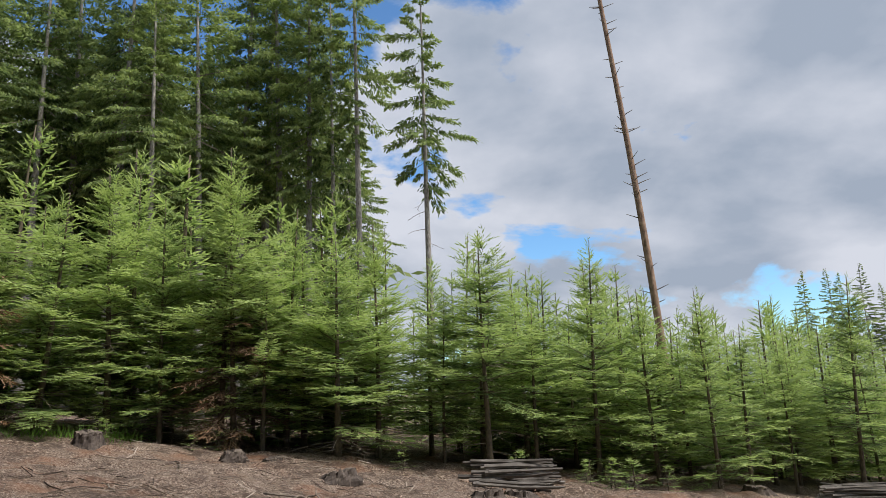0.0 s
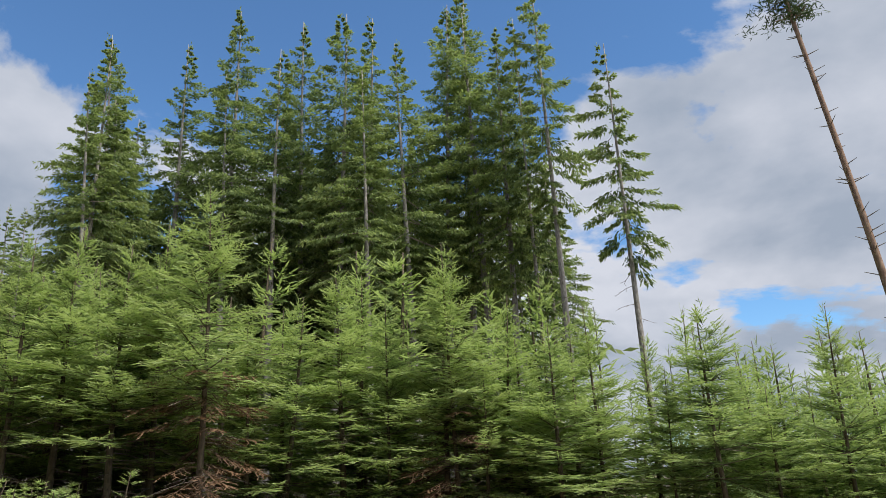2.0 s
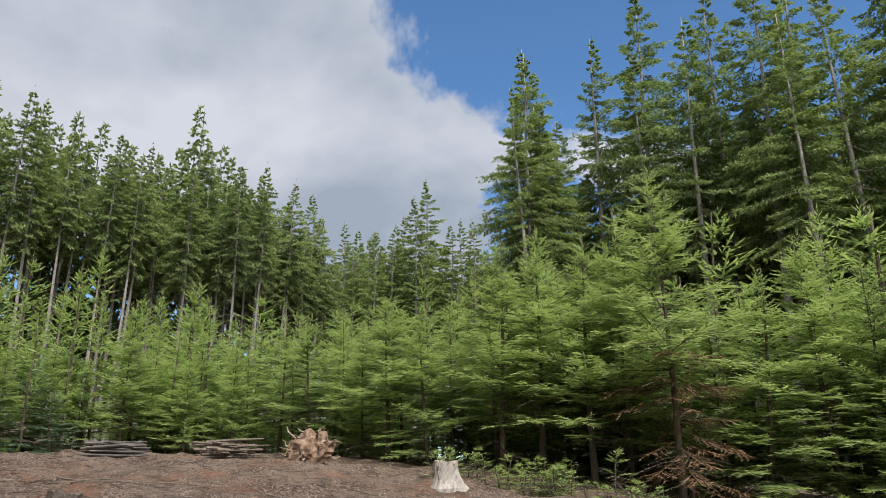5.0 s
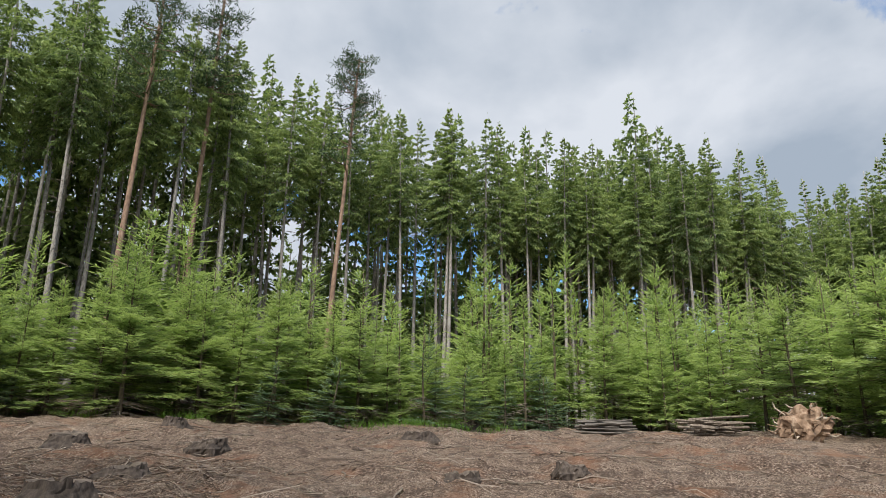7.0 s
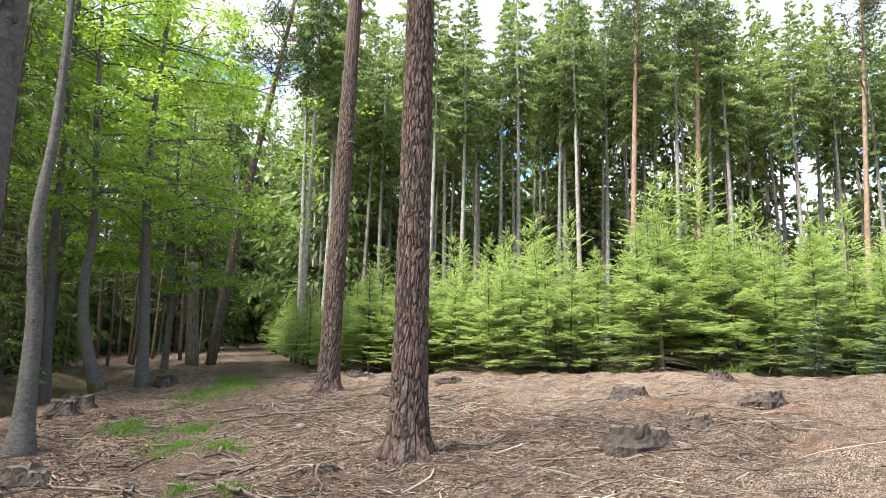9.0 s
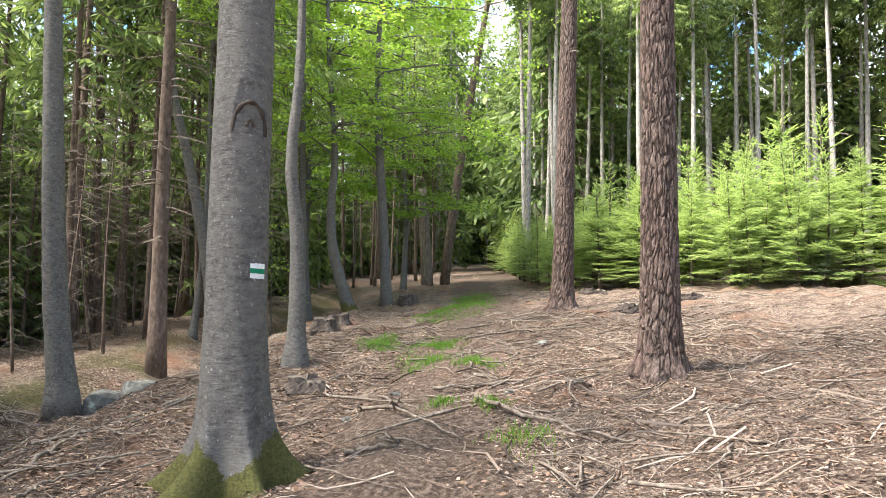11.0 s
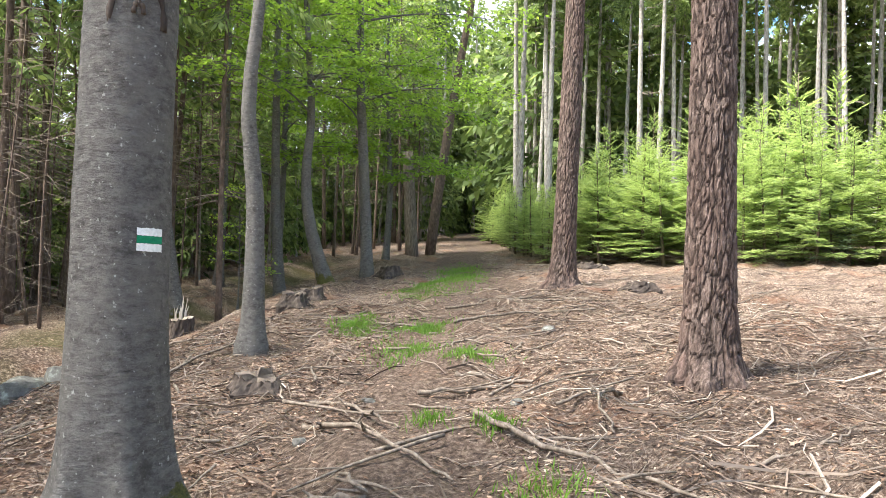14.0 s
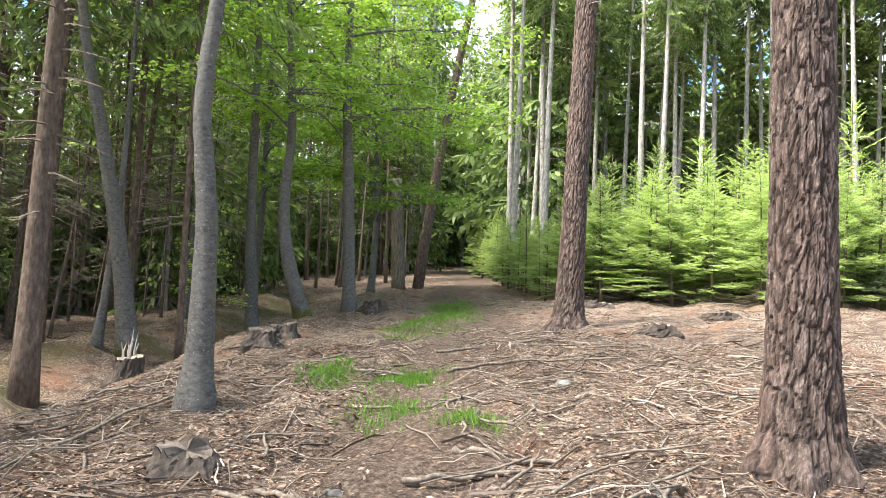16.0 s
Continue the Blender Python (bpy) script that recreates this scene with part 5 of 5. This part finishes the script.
OLDWOOD = plain("dark_old_wood", ((0.3, (0.05, 0.042, 0.036)), (0.6, (0.17, 0.15, 0.13)), (0.8, (0.34, 0.31, 0.28))), 9.0, 0.6, (0.3, 0.3, 1))
brush_pile(1.2, 13.1, 1.6, 0.42, 0, 401, 42, OLDWOOD, "stacked pile of dark weathered sticks at the stand's edge")
brush_pile(8.7, 16.0, 1.6, 0.40, -10, 402, 34, OLDWOOD, "stacked pile of dark weathered sticks at the stand's edge")
brush_pile(-20.2, 5.9, 1.5, 0.36, 68, 403, 36, OLDWOOD, "stacked pile of dark weathered sticks at the stand's edge")
brush_pile(-18.4, 8.0, 1.6, 0.42, 50, 404, 40, DEADWOOD, "loose heap of pale dry branches")


TORN = plain("torn_root_soil", ((0.3, (0.08, 0.05, 0.032)), (0.52, (0.25, 0.165, 0.11)), (0.72, (0.45, 0.335, 0.24))), 7.0, 0.9, (1, 1, 0.4))


def root_plate():
    top = new("root_plate")
    x, y = -15.9, 8.9
    top.matrix_basis = pose(x, y, at_ground(x, y), 0, 0, 60)
    bm = bmesh.new()
    bmesh.ops.create_icosphere(bm, subdivisions=4, radius=0.5)
    for v in bm.verts:
        d = 1 + 0.35 * noise.noise(v.co * 4) + 0.2 * noise.noise(v.co * 11)
        v.co = Vector((v.co.x * 1.0 * d, v.co.y * 0.5 * d, v.co.z * 0.8 * d + 0.33))
    me = bpy.data.meshes.new("root_ball")
    bm.to_mesh(me)
    bm.free()
    me.materials.append(TORN)
    part("root_ball", me, top)
    g = np.random.default_rng(8)
    for k in range(46):
        a, z = g.random() * 6.283, g.uniform(0.1, 0.75)
        c = np.array([math.cos(a) * 0.35, math.sin(a) * 0.18, z])
        e = c + unit(np.array([math.cos(a), math.sin(a) * 0.8, g.normal() * 0.6])) * g.uniform(0.15, 0.5)
        v, f = tube(np.stack([c, (c + e) / 2 + g.normal(size=3) * 0.06, e]), [0.03, 0.02, 0.006], 5)
        part("root", mesh_of("root", v, f, TORN if k % 3 else CUT_NEW), top)
    tagged(top, "upturned brown root plate with torn pale roots", "root plate")


root_plate()


# ---- low plants ----
def grass_patch(x, y, rx, ry, count, tall, seed, mat=GRASS, label="small patch of fresh green grass on the path"):
    g = np.random.default_rng(seed)
    q = g.normal(size=(count, 2)) * [rx * 0.5, ry * 0.5]
    c, s = math.cos(0.8), math.sin(0.8)
    px, py = x + q[:, 0] * c - q[:, 1] * s, y + q[:, 0] * s + q[:, 1] * c
    b = np.stack([px, py, surface(px, py) - 0.005], 1)
    w = unit(np.stack([g.normal(size=count) * 0.5, g.normal(size=count) * 0.5, np.ones(count)], 1))
    v, f = kites(b, w, unit(np.cross(w, g.normal(size=(count, 3)))), tall * g.uniform(0.5, 1.2, count), np.full(count, 0.009))
    return tagged(new("grass_patch", mesh_of("grass_patch", v, f, mat, np.full(len(v), 0.35))), label, "grass", "grass patches", "stuff")


for k, (x, y, rx, ry, n) in enumerate(((-7.99, -10.11, 0.75, 0.35, 1500), (-7.49, -10.89, 0.6, 0.3, 900), (-12.66, -14.58, 2.2, 0.6, 1800), (-11.07, -13.74, 1.6, 0.5, 1200),
                                      (-6.81, -7.84, 0.25, 0.3, 260), (-6.75, -8.81, 0.6, 0.4, 380), (-5.22, -5.93, 0.18, 0.14, 120), (-5.00, -6.34, 0.2, 0.15, 90), (-4.49, -4.83, 0.3, 0.25, 120),
                                      (-14.52, -16.44, 2.0, 0.6, 1200))):
    grass_patch(x, y, rx, ry, int(n * 1.5), 0.10, 500 + k)
for k in range(26):
    x, y = (-20.6 + g.normal() * 0.5, g.uniform(-10, 3)) if k < 16 else (g.uniform(-13, -5), 14.3 + g.normal() * 0.4)
    grass_patch(x, y, 0.8, 0.5, 120, 0.32, 540 + k, GRASS, "tuft of tall pale grass at the stand's edge")

SEEDLING = young_spruce(600, 1.4, True, 0.06)
SEEDLING.name = "spruce_seedling"
tagged(SEEDLING, "knee-high bright green spruce seedling", "seedling", "seedlings")
BLUE = young_spruce(601, 2.6, True, 0.2)
for ob in BLUE.children:
    if ob.name.startswith("crown"):
        ob.data.materials[0] = BLUEISH
tagged(BLUE, "grey-green young pine at the edge of the stand", "tree", "young pines")
for k in range(58):
    if k < 44:
        x, y = -10.6 + g.normal() * 1.5, 10.6 + g.normal() * 0.7
        if math.hypot(x + 11.2, y - 8.9) < 0.6:
            continue
    else:
        t = g.random()
        x, y = -9 + 17 * t, 14.6 + g.normal() * 0.35
    plant([SEEDLING], x, y, g.uniform(0.4, 1.0), 1.4, g, 5.0, 1.5)
for x, y, h in ((-21.6, 1.2, 2.6), (-20.4, 2.2, 1.7), (-22.2, 4.2, 2.4), (-20.9, 4.6, 1.5), (-20.6, -1.4, 1.8), (-21.3, 3.4, 1.4), (-20.2, -3.0, 1.6), (-19.6, -9.3, 1.8), (-18.9, -14.4, 1.7)):
    plant([BLUE], x, y, h, 2.6, g, 3.0, 1.3)


# ---- loose cover of the ground ----
def scatter(n, seed, left=False):
    g = np.random.default_rng(seed)
    x, y = g.uniform(-21, 8, n), g.uniform(-21, 15, n)
    near = g.random(n) < 0.5
    x, y = np.where(near, g.uniform(-12, 0, n), x), np.where(near, g.uniform(-13, -2, n), y)
    a, s = along(x, y)
    keep = (x < 8) & ~((y > 12 + 0.3 * x) & (x < -6))
    path = np.exp(-(((s - 0.4) / 0.8) ** 2)) * (a > -1)
    keep &= g.random(n) > (0.9 if not left else 0.6) * path
    if left:
        keep &= (s > 0.8) & (a < 14) & (a > -6) & (s < 10)
    return x[keep], y[keep], g


def slash(n, seed, lengths, thick, bent, name, label, span=None, afar=False):
    x, y, g = scatter(n, seed)
    if span:
        keep = (x > span[0]) & (x < span[1]) & (y > span[2]) & (y < span[3])
        if afar:
            keep &= (np.hypot(x + 4, y + 5) > 5.0)
        x, y = x[keep], y[keep]
    n = len(x)
    L, a = g.uniform(*lengths, n) * g.uniform(0.4, 1, n), g.random(n) * 6.283
    d = np.stack([np.cos(a), np.sin(a), np.zeros(n)], 1)
    lat = np.stack([-d[:, 1], d[:, 0], np.zeros(n)], 1)
    rad = g.uniform(*thick, n)
    rings = []
    bow, kink = g.normal(size=n) * bent * L, g.normal(size=n) * bent * 0.5 * L
    for t, shrink in ((-0.5, 1.0), (-0.15, 0.9), (0.2, 0.75), (0.5, 0.35)):
        c = np.stack([x, y, np.zeros(n)], 1) + d * (L * t)[:, None] + lat * (bow * (1 - 4 * t * t) + kink * math.sin(7 * t))[:, None]
        c[:, 2] = surface(c[:, 0], c[:, 1]) + rad * 0.8 + np.abs(g.normal(size=n)) * 0.035 * (L / lengths[1]) + 0.006
        for k in range(3):
            th = 2.094 * k
            rings.append(c + (rad * shrink)[:, None] * (lat * math.cos(th) + np.array([0, 0, 1.0]) * math.sin(th)))
    v = np.stack(rings, 1).reshape(-1, 3)
    o = np.arange(n)[:, None] * 12
    f = np.concatenate([o + np.array([[r * 3 + k, r * 3 + (k + 1) % 3, r * 3 + 3 + (k + 1) % 3, r * 3 + 3 + k]]) for r in range(3) for k in range(3)])
    tagged(new(name, mesh_of(name, v, f, TWIG)), label, "twigs", kind="stuff")


slash(13000, 701, (0.08, 0.55), (0.0016, 0.0046), 0.16, "slash_twigs", "dry broken twigs strewn over the clearing", (-13, 1, -14, 2))
slash(17000, 703, (0.10, 0.42), (0.0012, 0.003), 0.30, "fine_twigs", "thin curved dead twigs matted on the soil", (-11, 0, -13, -2))
slash(9000, 704, (0.2, 0.8), (0.0025, 0.008), 0.24, "tangled_twigs", "grey tangled twigs across the open clearing", (-21, 8, -16, 15), True)
slash(1500, 702, (0.3, 1.2), (0.005, 0.011), 0.16, "slash_sticks", "dry grey sticks strewn over the clearing")


def flakes(n, seed, size, mat, name, label, left=False):
    x, y, g = scatter(n, seed, left)
    n = len(x)
    b = np.stack([x, y, surface(x, y) + 0.005 + np.abs(g.normal(size=n)) * 0.010], 1)
    a = g.random(n) * 6.283
    w = unit(np.stack([np.cos(a), np.sin(a), g.normal(size=n) * 0.22], 1))
    up = unit(np.array([0, 0, 1.0]) + 0.35 * g.normal(size=(n, 3)))
    L = size * g.uniform(0.4, 1.5, n)
    v, f = kites(b, w, unit(np.cross(w, up)), L, L * g.uniform(0.15, 0.5, n))
    tagged(new(name, mesh_of(name, v, f, mat)), label, "litter", kind="stuff")


flakes(210000, 711, 0.042, CHIP, "wood_chips", "pale wood chips and bark flakes on the soil")
flakes(90000, 712, 0.055, LITTER, "leaf_litter", "dry brown beech leaves on the ground", True)


# ---- loose sticks one could pick up ----
def loose_sticks(count):
    g = np.random.default_rng(73)
    models = []
    for k in range(14):
        n = 7
        s = np.linspace(-0.5, 0.5, n)
        L = g.uniform(0.45, 1.2)
        p = np.stack([s * L, g.normal() * 0.25 * L * (s ** 2 - 0.25) + g.normal(size=n) * 0.012, 0.025 + 0.05 * g.random() * (0.25 - s ** 2) + np.abs(g.normal(size=n)) * 0.006], 1)
        r = g.uniform(0.007, 0.017)
        fork = p[4] + [0.16 * L, g.choice([-1, 1]) * 0.12 * L, 0.02]
        v, f = join([tube(p, np.linspace(r, r * 0.4, n), 6), tube(np.stack([p[4], (p[4] + fork) / 2, fork]), [r * 0.5, r * 0.35, r * 0.15], 4)])
        models.append(mesh_of("stick", v, f, DEADWOOD, smooth=True))
    made = 0
    while made < count:
        x, y = (g.uniform(-11, -0.5), g.uniform(-12.5, -3)) if made % 3 else (g.uniform(-18, 3), g.uniform(-9, 12))
        if math.hypot(x + 2.82, y + 6.03) < 0.75 or math.hypot(x + 7.4, y + 5.6) < 0.5 or math.hypot(x + 1.5, y + 2) < 1.3:
            continue
        ob = new("stick", models[int(g.integers(len(models)))])
        e = 0.3
        gx, gy = (at_ground(x + e, y) - at_ground(x - e, y)) / (2 * e), (at_ground(x, y + e) - at_ground(x, y - e)) / (2 * e)
        ob.matrix_basis = pose(x, y, float(surface(x, y)) - 0.005, math.degrees(math.atan(gy)), -math.degrees(math.atan(gx)), 0) @ pose(0, 0, 0, 0, 0, g.random() * 360)
        tagged(ob, "dry forked stick lying on the clearing floor", "stick", "loose sticks")
        made += 1


loose_sticks(240)
